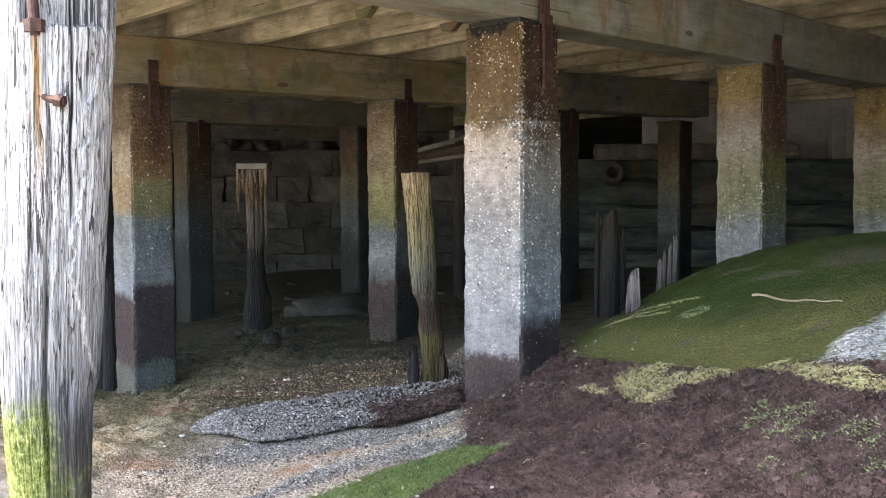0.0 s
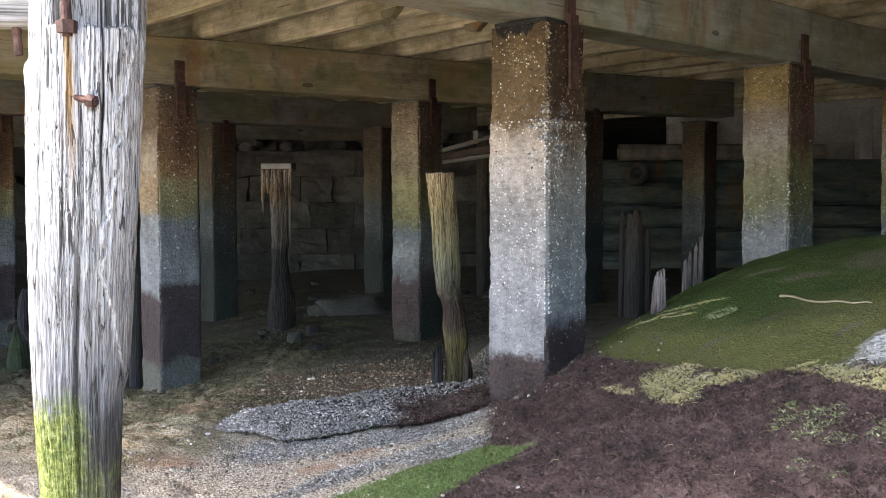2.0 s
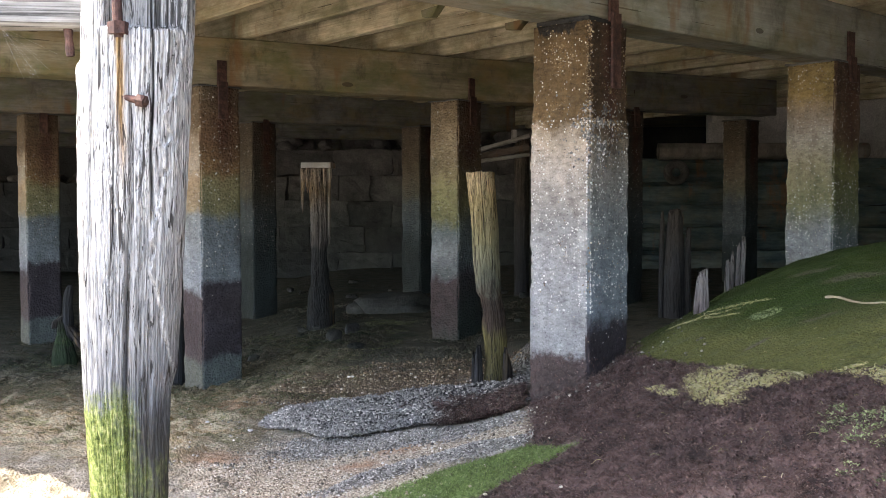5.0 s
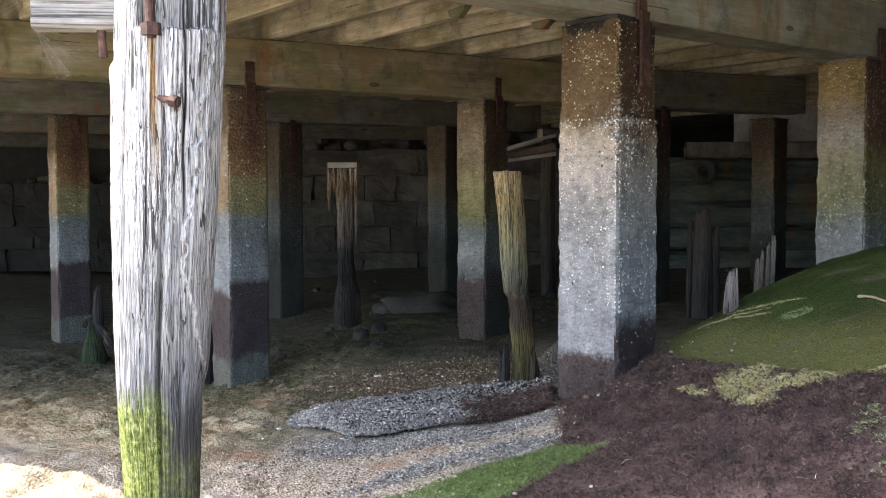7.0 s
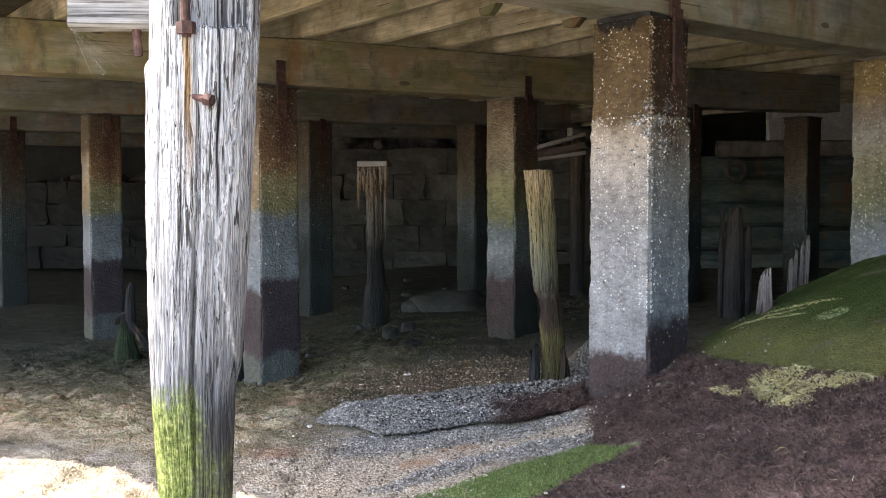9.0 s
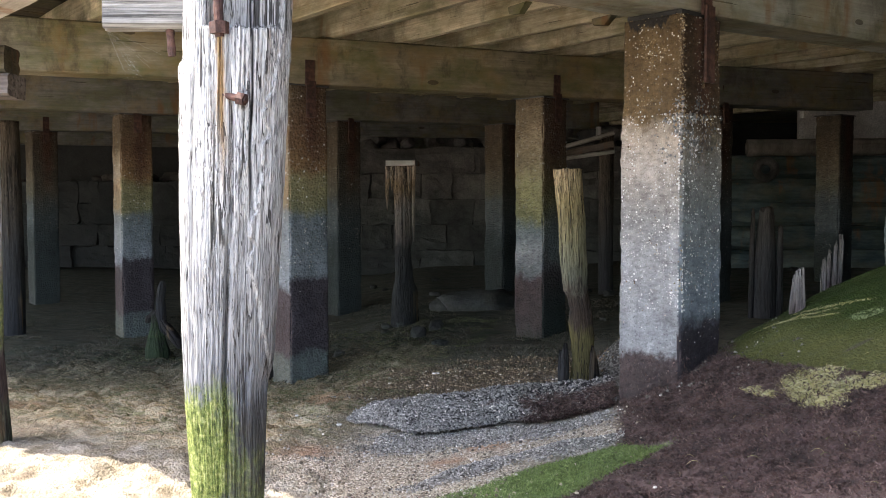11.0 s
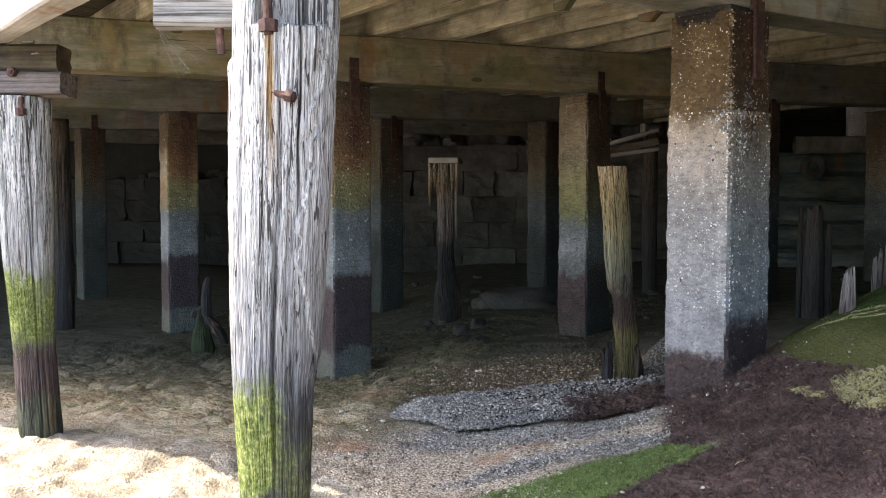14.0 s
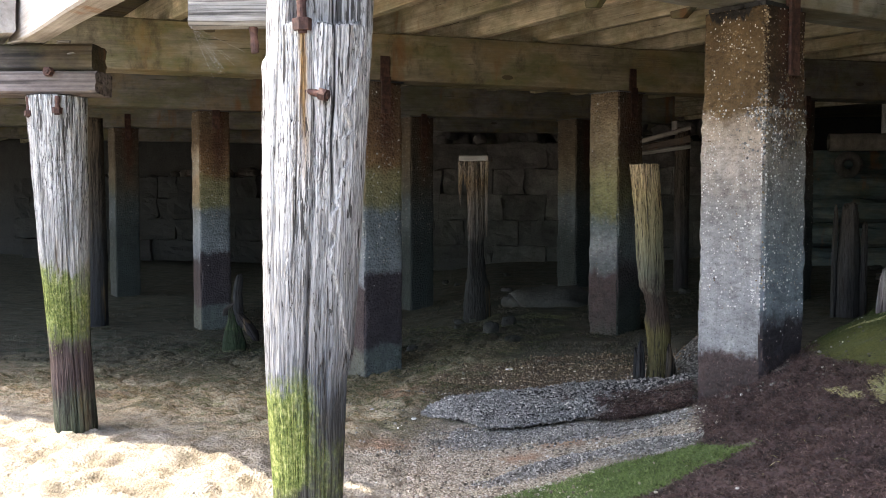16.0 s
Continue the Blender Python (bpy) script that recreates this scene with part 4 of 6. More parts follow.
PILES = [
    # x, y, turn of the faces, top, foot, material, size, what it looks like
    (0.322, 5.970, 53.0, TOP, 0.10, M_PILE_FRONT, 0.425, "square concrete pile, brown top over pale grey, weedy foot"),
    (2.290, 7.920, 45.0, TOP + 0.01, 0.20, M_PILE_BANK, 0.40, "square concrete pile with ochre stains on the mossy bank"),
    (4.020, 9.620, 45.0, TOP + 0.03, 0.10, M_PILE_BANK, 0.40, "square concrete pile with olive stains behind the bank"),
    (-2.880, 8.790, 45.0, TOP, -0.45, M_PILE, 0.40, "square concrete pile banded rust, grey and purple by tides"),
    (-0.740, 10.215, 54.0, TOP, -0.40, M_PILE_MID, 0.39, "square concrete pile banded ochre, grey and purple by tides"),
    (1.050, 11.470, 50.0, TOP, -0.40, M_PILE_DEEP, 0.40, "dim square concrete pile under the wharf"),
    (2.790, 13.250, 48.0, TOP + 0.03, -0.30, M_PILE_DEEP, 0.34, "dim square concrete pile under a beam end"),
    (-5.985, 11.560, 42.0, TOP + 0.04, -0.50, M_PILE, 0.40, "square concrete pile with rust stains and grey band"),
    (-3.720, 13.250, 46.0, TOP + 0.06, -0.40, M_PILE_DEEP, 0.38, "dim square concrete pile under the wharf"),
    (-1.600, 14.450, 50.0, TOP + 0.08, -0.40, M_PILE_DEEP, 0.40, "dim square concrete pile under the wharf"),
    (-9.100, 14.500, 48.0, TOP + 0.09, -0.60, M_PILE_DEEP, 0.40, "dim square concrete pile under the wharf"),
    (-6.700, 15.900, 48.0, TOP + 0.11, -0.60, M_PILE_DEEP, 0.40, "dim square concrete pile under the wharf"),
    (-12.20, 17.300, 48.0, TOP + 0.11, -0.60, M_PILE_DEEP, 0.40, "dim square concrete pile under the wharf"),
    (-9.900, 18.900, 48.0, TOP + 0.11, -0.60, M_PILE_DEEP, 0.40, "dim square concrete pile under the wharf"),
]
STRAPS = {0: 0.40, 1: 0.16, 3: 0.30, 4: 0.26, 5: 0.2, 7: 0.24, 8: 0.3, 10: 0.2}
for k, (px, py, turn, top, foot, mat, size, label) in enumerate(PILES):
    pile = thing("concrete_pile", label, "pile", "wharf piles", m=pose(px, py, 0))
    fine = dict(cols=120, rows=230) if k == 0 else {}
    a = radians(turn)
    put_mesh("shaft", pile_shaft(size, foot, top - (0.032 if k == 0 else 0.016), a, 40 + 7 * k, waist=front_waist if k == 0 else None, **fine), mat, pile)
    pad, ps = (0.030, size - 0.06) if k == 0 else (0.014, size + 0.02)
    part("bearing_pad", timber_mesh("pad", ps, ps, pad, k, wear=0.004, soft=0.003, step=0.05), M_PAD if k == 0 else M_CONCRETE, pile, "dark tarred pad" if k == 0 else "thin levelling plate",
         pose(0, 0, top - pad - 0.002, 0, 0, turn) @ pose(-ps / 2, 0, 0))
    if k == 0:
        ca, sa = math.cos(a), math.sin(a)
        nn = 4800
        zz = np.concatenate([rng.uniform(1.88, 2.5, nn - 1300), rng.normal(1.92, 0.10, 1000), rng.uniform(0.95, 1.7, 300)])
        uu = rng.uniform(-0.205, 0.190, nn)
        side = rng.integers(0, 2, nn)
        corner = rng.random(nn) < 0.12
        uu = np.where(corner, -0.20 + rng.normal(0, 0.012, nn), uu)
        out = 0.206 - 0.012 * (zz > 1.95)
        lx, ly = np.where(side == 0, -out, uu), np.where(side == 0, uu, -out)
        lp = np.stack([lx * ca - ly * sa, lx * sa + ly * ca, zz], -1)
        stones = scatter("aggregate", *ball(3, 5), lp, rng.uniform(0.0028, 0.0070, nn)[:, None] * rng.uniform(0.7, 1.2, (nn, 3)), turns(*(rng.uniform(0, 6.28, nn) for _ in range(3))), M_AGGREGATE, "exposed pebbles in the worn concrete", "pebbles")
        stones.parent = pile
        del stones["category"]
        nn = 1700
        zz = 1.86 + rng.normal(0, 0.10, nn)
        uu = -0.205 + np.abs(rng.normal(0, 0.12, nn))
        side = (rng.random(nn) < 0.6).astype(int)
        uu = np.where(side == 0, uu - 0.02, uu + 0.02)
        out = 0.205 - 0.010 * (zz > 1.95)
        uu = np.clip(uu, -0.205, 0.2)
        lx, ly = np.where(side == 0, -out, uu), np.where(side == 0, uu, -out)
        lp = np.stack([lx * ca - ly * sa, lx * sa + ly * ca, zz], -1)
        stones = scatter("aggregate", *ball(3, 5), lp, rng.uniform(0.004, 0.012, nn)[:, None] * rng.uniform(0.7, 1.2, (nn, 3)), turns(*(rng.uniform(0, 6.28, nn) for _ in range(3))), M_AGG_GREY, "coarse grey pebbles on the worn corner", "pebbles")
        stones.parent = pile
        del stones["category"]
    if k in (0, 1, 3, 4, 7):
        nn = {0: 1900, 1: 620, 3: 170, 4: 120, 7: 60}[k]
        ca, sa = math.cos(a), math.sin(a)
        zz, uu, side = rng.uniform(0.84, (1.95, 1.62)[k] if k < 2 else 2.45, nn), rng.uniform(-0.19, 0.19, nn), rng.integers(0, 2, nn)
        uu = np.where(rng.random(nn) < 0.15, -0.195, uu)
        keep = fbm(uu * 9, zz * 5, side * 7.0, 3, 60 + k) > -0.25
        zz, uu, side, nn = zz[keep], uu[keep], side[keep], int(keep.sum())
        out = size / 2 - 0.0005
        lx, ly = np.where(side == 0, -out, uu), np.where(side == 0, uu, -out)
        lp = np.stack([lx * ca - ly * sa, lx * sa + ly * ca, zz], -1)
        dots = scatter("barnacle_crust", *ball(3, 5), lp, (0.0021 + 0.0052 * rng.random(nn) ** 2.6)[:, None] * (1.0 if k < 2 else 1.3) * np.ones((nn, 3)), turns(*(rng.uniform(0, 6.28, nn) for _ in range(3))), M_SHELL, "small white barnacles on the concrete", "barnacles")
        dots.parent = pile
        del dots["category"]
    if k in STRAPS:
        strap(pile, a - math.pi / 2, size, top, 0.22, STRAPS[k], 0.02, seed=k)

# ---------------------------------------------------------------- wharf timbers
BEAM_H = 0.43
V = Vector((-0.725, 0.688, 0))


def bent(p, q, before, after, w, label, seed, mat=M_BEAM):
    p, q = Vector(p), Vector(q)
    d = (q - p).normalized()
    return timber("cap_beam", p - d * before, q + d * after, w, BEAM_H, mat, label, "beam", "wharf beams", seed)


bent((0.33, 5.97, TOP + 0.004), (2.29, 7.92, TOP + 0.014), 2.3, 4.5, 0.32, "heavy brown wharf beam with green algae over the piles", 11, M_BEAM_FRONT)
bent((-2.88, 8.79, TOP + 0.004), (-0.74, 10.215, TOP + 0.004), 4.2, 2.12, 0.32, "heavy stained timber beam resting on concrete piles", 12)
bent((1.03, 11.39, TOP + 0.006), (2.70, 12.51, TOP + 0.030), 0.10, 0.35, 0.31, "dark shaded timber beam end over a dim pile", 16, M_SHADED_BEAM)
bent((-5.85, 11.56, TOP + 0.044), (-3.65, 13.25, TOP + 0.064), 6.0, 4.2, 0.34, "dim greenish timber beam resting on concrete piles", 13, M_SHADED_BEAM)
bent((-9.10, 14.50, TOP + 0.094), (-6.70, 15.90, TOP + 0.114), 8.0, 8.0, 0.34, "dim timber beam far under the wharf", 14, M_SHADED_BEAM)
bent((-12.2, 17.30, TOP + 0.114), (-9.90, 18.90, TOP + 0.114), 8.0, 10.0, 0.34, "dim timber beam far under the wharf", 15, M_SHADED_BEAM)

JOIST_Z = TOP + BEAM_H + 0.012
for k in range(-4, 15):
    base = Vector((-2.575 + 0.545 * k, 8.88 + 0.42 * k, JOIST_Z + 0.01 * rng.random()))
    p0, p1 = base - V * (5.0 if k < 0 else 9.5), base + V * 24.0
    timber("deck_joist", p0, p1, 0.11, 0.27, M_JOIST, "long pale brown deck joist with stains", "joist", "wharf joists", 60 + k, wear=0.008, step=0.25)

# wedges driven beside the joists over the front beam
for k, (wx, wy, turn) in enumerate(((-0.72, 7.66, 128.0), (-0.08, 8.27, 132.0))):
    bm = bmesh.new()
    lo, hi = [bm.verts.new(c) for c in ((-0.13, -0.035, 0), (0.13, -0.035, 0), (0.13, 0.035, 0), (-0.13, 0.035, 0))], [bm.verts.new(c) for c in ((-0.02, -0.03, -0.075), (0.12, -0.03, -0.055), (0.12, 0.03, -0.055), (-0.02, 0.03, -0.075))]
    bm.faces.new(lo)
    bm.faces.new(hi[::-1])
    for a in range(4):
        bm.faces.new([lo[a], hi[a], hi[(a + 1) % 4], lo[(a + 1) % 4]])
    bmesh.ops.recalc_face_normals(bm, faces=bm.faces[:])
    bmesh.ops.bevel(bm, geom=bm.edges[:], offset=0.006, segments=1, affect='EDGES')
    tagged(part("wood_wedge", bm, M_BEAM, None, "", pose(wx, wy, JOIST_Z + 0.004, 0, 0, turn)), "small timber wedge nailed under a deck joist", "wedge", "joist wedges")

# deck planks run inwards; past the outer posts an unseen overhang shapes their shadow
EDGE = Vector((-0.805, 0.593, 0))
INWARD = Vector((0.593, 0.805, 0))
# the farthest planks are unseen, added to shade the piles' right faces
for k in range(-78, 130):
    out = 0.30 + 0.34 * max(0.0, k * 0.232 - 2.3) + 0.09 * rng.random()
    c = Vector((-1.44, 3.60, JOIST_Z + 0.286)) + EDGE * (k * 0.232) - INWARD * out
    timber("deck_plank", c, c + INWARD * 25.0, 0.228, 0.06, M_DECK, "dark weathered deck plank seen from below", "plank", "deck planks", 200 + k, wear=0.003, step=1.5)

# ---------------------------------------------------------------- wooden posts
def round_post(axis_pts, seed, cols=150, rows=220, groove=0.012, cut=None, cracks=5, front=-1.3):
    """A worn round post through (z, x, y, r) stations, with deep upright grooves and splits, finest on its front."""
    st = np.array(axis_pts)
    zs = np.linspace(st[0, 0], st[-1, 0], rows)
    ax, ay, ar = (np.interp(zs, st[:, 0], st[:, k]) for k in (1, 2, 3))
    th = np.linspace(0, 2 * math.pi, cols, endpoint=False)
    th = th - 0.55 * np.sin(th - front)
    T, Z = np.meshgrid(th, zs)
    R = np.repeat(ar[:, None], cols, 1)
    cx, cy = np.cos(T), np.sin(T)
    d = groove * (0.38 * fbm(cx * 5, cy * 5, Z * 0.7, 2, seed) + 0.22 * fbm(cx * 19, cy * 19, Z * 3.0, 3, seed + 3))
    warp = 0.12 * value_noise(cx * 3, cy * 3, Z * 2.2, seed + 8)
    d = d - groove * 0.75 * (1 - np.abs(value_noise((cx + warp) * 24, (cy - warp) * 24, Z * 1.8, seed + 6))) ** 9
    d = d + groove * 0.28 * value_noise(cx * 60, cy * 60, Z * 13.0, seed + 7)
    d = d + groove * 0.40 * np.round(value_noise(cx * 22, cy * 22, Z * 5.0, seed + 12) * 2.2) / 2.2 * sig((Z - 1.15) / 0.1)
    r0 = np.random.default_rng(seed)
    for _ in range(cracks):
        a, zc, zl, dep = r0.uniform(0, 2 * math.pi), r0.uniform(0.3, 2.0), r0.uniform(0.3, 0.9), r0.uniform(0.012, 0.035)
        wob = a + 0.06 * value_noise(Z * 2.5, 0 * Z, 0 * Z, int(a * 100))
        da = np.abs((T - wob + math.pi) % (2 * math.pi) - math.pi)
        d = d - dep * np.exp(-(da / 0.035) ** 2) * sig((zl - np.abs(Z - zc)) / 0.06)
    R = R + d
    X, Y = cx * R, cy * R
    if cut is not None:
        X, Y, Z = cut(X, Y, Z, T)
    X, Y = X + ax[:, None], Y + ay[:, None]
    verts = np.stack([X, Y, Z], -1).reshape(-1, 3)
    verts = np.concatenate([verts, [[ax[-1], ay[-1], zs[-1] - 0.01]]])
    top = [((rows - 1) * cols + a, (rows - 1) * cols + (a + 1) % cols, len(verts) - 1) for a in range(cols)]
    me = bpy.data.meshes.new("post")
    me.from_pydata(verts.tolist(), [], grid_faces(rows, cols, True).tolist() + top)
    for poly in me.polygons:
        poly.use_smooth = True
    return me


def bolt(parent, name, p, direction, length, r, nut=True, label="rusted bolt"):
    """A rusted rod with a square nut, from p along direction."""
    m, _ = along(p, Vector(p) + Vector(direction), up=(0.01, 0.02, 1) if abs(direction[2]) < 0.9 else (1, 0, 0))
    bm = bmesh.new()
    bmesh.ops.create_cone(bm, cap_ends=True, segments=12, radius1=r, radius2=r * 0.92, depth=length, matrix=Matrix.Translation((length / 2, 0, 0)) @ pose(0, 0, 0, 0, 90, 0))
    bmesh.ops.subdivide_edges(bm, edges=[e for e in bm.edges if e.calc_length() > length * 0.5], cuts=7)
    for v in bm.verts:
        swell = 1 + 0.22 * noise.noise(Vector((v.co.x / r * 0.5, length * 9, 0)))
        v.co.y, v.co.z = v.co.y * swell, v.co.z * swell
    head = bmesh.new()
    if nut:
        bmesh.ops.create_cone(head, cap_ends=True, segments=6, radius1=r * 1.9, radius2=r * 1.75, depth=r * 2.2, matrix=Matrix.Translation((length - r * 1.6, 0, 0)) @ pose(0, 0, 0, 0, 90, 0))
    for mesh in (bm, head):
        for v in mesh.verts:
            v.co += Vector((noise.noise(v.co * 60), noise.noise(v.co * 60 + Vector((3, 1, 2))), noise.noise(v.co * 60 + Vector((7, 5, 2))))) * r * 0.12
    rod = part(name, bm, M_RUST, parent, label, m)
    if nut:
        part("nut", head, M_RUST, rod)
    return rod


def lap_cut(X, Y, Z, T):
    """The front of the post's head is cut back for a lap joint."""
    f = Vector((0.40, -0.92))
    out = X * f[0] + Y * f[1]
    side = X * 0.92 + Y * 0.40
    back = sig((Z - 2.085 - 0.012 * np.round(3 * value_noise(side * 34, 0, 0, 4)) / 3) / 0.003) * sig((side + 0.10) / 0.01)
    over = np.maximum(out - 0.105, 0) * back
    # a torn slab along one side ends half way down
    X, Y = X - over * f[0], Y - over * f[1]
    ridge_at = np.interp(Z, [0.85, 0.97, 1.236, 1.57, 1.84, 2.0], [0.15, 0.107, 0.064, 0.10, 0.123, 0.15])
    ridge_at = ridge_at + 0.016 * value_noise(Z * 14, 0 * Z, 0 * Z, 41) + 0.007 * value_noise(Z * 45, 0 * Z, 0 * Z, 42)
    gap = 0.022 * np.exp(-((side - 0.056 - 0.006 * value_noise(Z * 6, 0 * Z, 0 * Z, 61)) / 0.0045) ** 2) * sig((Z - 1.45) / 0.03) * (out > 0)
    X, Y = X - gap * f[0], Y - gap * f[1]
    span = sig((Z - 0.86) / 0.02) * sig((1.98 - Z) / 0.03) * (out > 0)
    step = sig((side - ridge_at) / 0.0025)
    lift = span * (0.004 * step - 0.013 * (1 - step) * np.exp(-np.clip(ridge_at - side, 0, 1) / 0.05) + 0.007 * np.exp(-((side - ridge_at - 0.004) / 0.007) ** 2))
    X, Y = X + lift * f[0], Y + lift * f[1]
    worn = sig((-side - 0.155) / 0.006) * sig((Z - 1.93 - 0.04 * (side < -0.19)) / 0.006)
    X, Y = X + worn * 0.016 * 0.92, Y + worn * 0.016 * 0.40
    slab = sig((side - 0.12) / 0.02) * sig((0.80 + 0.05 * value_noise(T * 9, 0, 0, 3) - Z) / 0.02)
    X = X - slab * 0.022 * 0.92
    Y = Y - slab * 0.022 * 0.40
    return X, Y, Z


POST = (-1.435, 3.605)
post = thing("wooden_post", "bleached cracked wooden post, green algae near its foot", "post", "outer posts", m=pose(POST[0], POST[1], 0))
put_mesh("post_shaft", round_post([(-0.4, -0.02, 0, 0.135), (0.29, -0.012, 0, 0.142), (0.80, -0.014, 0, 0.166), (1.26, 0.0, 0, 0.186), (2.0, 0.026, 0.004, 0.205), (2.75, 0.045, 0.01, 0.21)],
                                  5, 320, 480, 0.009, lap_cut, 12), M_POST, post)
shaft = post.children[0].data
pts = np.empty(len(shaft.vertices) * 3)
shaft.vertices.foreach_get("co", pts)
pts = pts.reshape(-1, 3)
cx = np.interp(pts[:, 2], [0.29, 0.8, 1.26, 2.0, 2.75], [-0.012, -0.014, 0.0, 0.026, 0.045])
across = (pts[:, 0] - cx) * 0.92 + pts[:, 1] * 0.40
ridge_at = np.interp(pts[:, 2], [0.85, 0.97, 1.236, 1.57, 1.84, 2.0], [0.15, 0.107, 0.064, 0.10, 0.123, 0.15]) + 0.016 * value_noise(pts[:, 2] * 14, 0 * cx, 0 * cx, 41) + 0.007 * value_noise(pts[:, 2] * 45, 0 * cx, 0 * cx, 42)
torn = np.exp(-((across - ridge_at) / 0.008) ** 2) * sig((pts[:, 2] - 0.88) / 0.03) * sig((1.96 - pts[:, 2]) / 0.04) * (pts[:, 1] < 0)
split_and_shade = np.exp(-((across - 0.056 - 0.006 * value_noise(pts[:, 2] * 6, 0 * cx, 0 * cx, 61)) / 0.0042) ** 2) * sig((pts[:, 2] - 1.45) / 0.03) * (pts[:, 1] < 0)
split_and_shade = np.maximum(split_and_shade, np.exp(-((across + 0.075 - 0.008 * value_noise(pts[:, 2] * 5, 0 * cx, 0 * cx, 62)) / 0.003) ** 2) * sig((pts[:, 2] - 1.15) / 0.05) * sig((1.8 - pts[:, 2]) / 0.05) * (pts[:, 1] < 0))
# the recess of the lap joint is darkened in colour, as its shade
recess = sig((pts[:, 2] - 2.085) / 0.006) * sig((across + 0.085) / 0.006) * (pts[:, 1] < 0.05)
split_and_shade = np.maximum(split_and_shade, recess * (0.42 + 0.5 * (np.abs(value_noise(across * 40, 0 * cx, 0 * cx, 63)) < 0.16)))
shaft.attributes.new("split_and_shade", 'FLOAT', 'POINT').data.foreach_set("value", split_and_shade.astype(np.float32))
for poly in shaft.polygons:
    if 2.06 < poly.center.z < 2.12:
        poly.use_smooth = False
shaft.attributes.new("torn", 'FLOAT', 'POINT').data.foreach_set("value", torn.astype(np.float32))
bolt(post, "bolt", (0.035, -0.175, 1.842), (0.90, -0.14, -0.20), 0.115, 0.013)
bolt(post, "hanger_rod", (0.040, -0.212, 2.60), (0.02, 0.02, -1), 0.56, 0.019)

POST_B = (-3.70, 5.27)
postb = thing("wooden_post", "grey wooden post with green and purple weed bands", "post", "outer posts", m=pose(POST_B[0], POST_B[1], 0))
put_mesh("post_shaft", round_post([(-0.3, 0.06, 0.02, 0.13), (0.04, 0.05, 0.02, 0.125), (0.59, 0.02, 0.01, 0.118), (1.13, 0.0, 0, 0.142), (2.06, -0.03, 0, 0.172)], 9, 150, 220, 0.009, None, 8), M_POST_FAR, postb)
bolt(postb, "bolt", (0.07, -0.13, 2.05), (0.02, -0.10, -1), 0.11, 0.016)
bolt(postb, "bolt", (-0.12, -0.14, 2.05), (0.05, -0.05, -1), 0.12, 0.014)

capdir = Vector((0.982, 0.19, 0))


def cap_plank(c, back, ahead, z, w, h, mat, label, seed):
    c = Vector((c[0], c[1], z))
    return timber("cap_plank", c - capdir * back, c + capdir * ahead, w, h, mat, label, "plank", "post caps", seed, wear=0.006, soft=0.015, ragged=0.012)


cap_plank((-3.70, 5.24), 0.62, 0.29, 2.062, 0.24, 0.135, M_CAP, "weathered brown cap plank on a post", 31)
cap_plank((-3.72, 5.26), 0.60, 0.27, 2.205, 0.20, 0.155, M_ROTTEN, "dark rotten cap plank with loose splinters", 32)
cap_plank((-1.50, 3.82), 0.505, 0.14, 2.138, 0.10, 0.17, M_PLANK, "bleached grey plank end bolted behind a post", 33)
rodh = bolt(None, "hanging_bolt", (-1.742, 3.765, 2.15), (0.06, 0.02, -1), 0.115, 0.017, nut=False)
tagged(rodh, "rusted bolt hanging under a grey plank", "bolt")

bolt(postb, "bolt", (0.03, -0.135, 2.19), (0.1, -1, 0.05), 0.05, 0.016)
for k, (dx, dz, ln) in enumerate(((-0.22, 2.362, 0.16), (-0.08, 2.364, 0.12), (0.06, 2.362, 0.10), (-0.34, 2.366, 0.11), (0.12, 2.290, 0.07))):
    c = Vector((-3.72 + dx, 5.155 + 0.19 * dx, dz))
    tagged(part("wood_splinter", timber_mesh("splinter", ln, 0.035, 0.010, 520 + k, wear=0.006, soft=0.003, step=0.02, ragged=0.03), M_PLANK, None, "", along(c, c + Vector((ln, 0.05 * (k % 3) - 0.03, 0.012)))[0]), "pale loose splinter on a rotten cap plank", "splinter", "cap splinters")

# stringers along the outer edge
s0, s1 = Vector((-4.02, 5.34, 2.372)), Vector((-2.45, 3.99, 2.372))
sd = (s1 - s0).normalized()
timber("edge_stringer", s0, s0 + sd * 2.35, 0.15, 0.30, M_GREY, "sunlit grey edge stringer over the posts", "beam", "edge stringers", 41, wear=0.007)
timber("edge_stringer", s0 - sd * 0.6 + Vector((-0.02, -0.12, 0.03)), s0 + sd * 0.35 + Vector((-0.10, -0.13, 0.03)), 0.12, 0.30, M_GREY, "sunlit grey edge stringer over the posts", "beam", "edge stringers", 42, wear=0.007)

# ---------------------------------------------------------------- stumps
def splinter_top(level, spread, seed):
    def cut(X, Y, Z, T):
        top = level + spread * (0.6 * value_noise(np.cos(T) * 3, np.sin(T) * 3, 0, seed) + 0.5 * value_noise(np.cos(T) * 8, np.sin(T) * 8, 0, seed + 2))
        return X, Y, np.minimum(Z, top)
    return cut


stump = thing("wooden_stump", "leaning yellowish wooden stump with rotten foot", "stump", m=pose(-0.30, 7.42, 0))
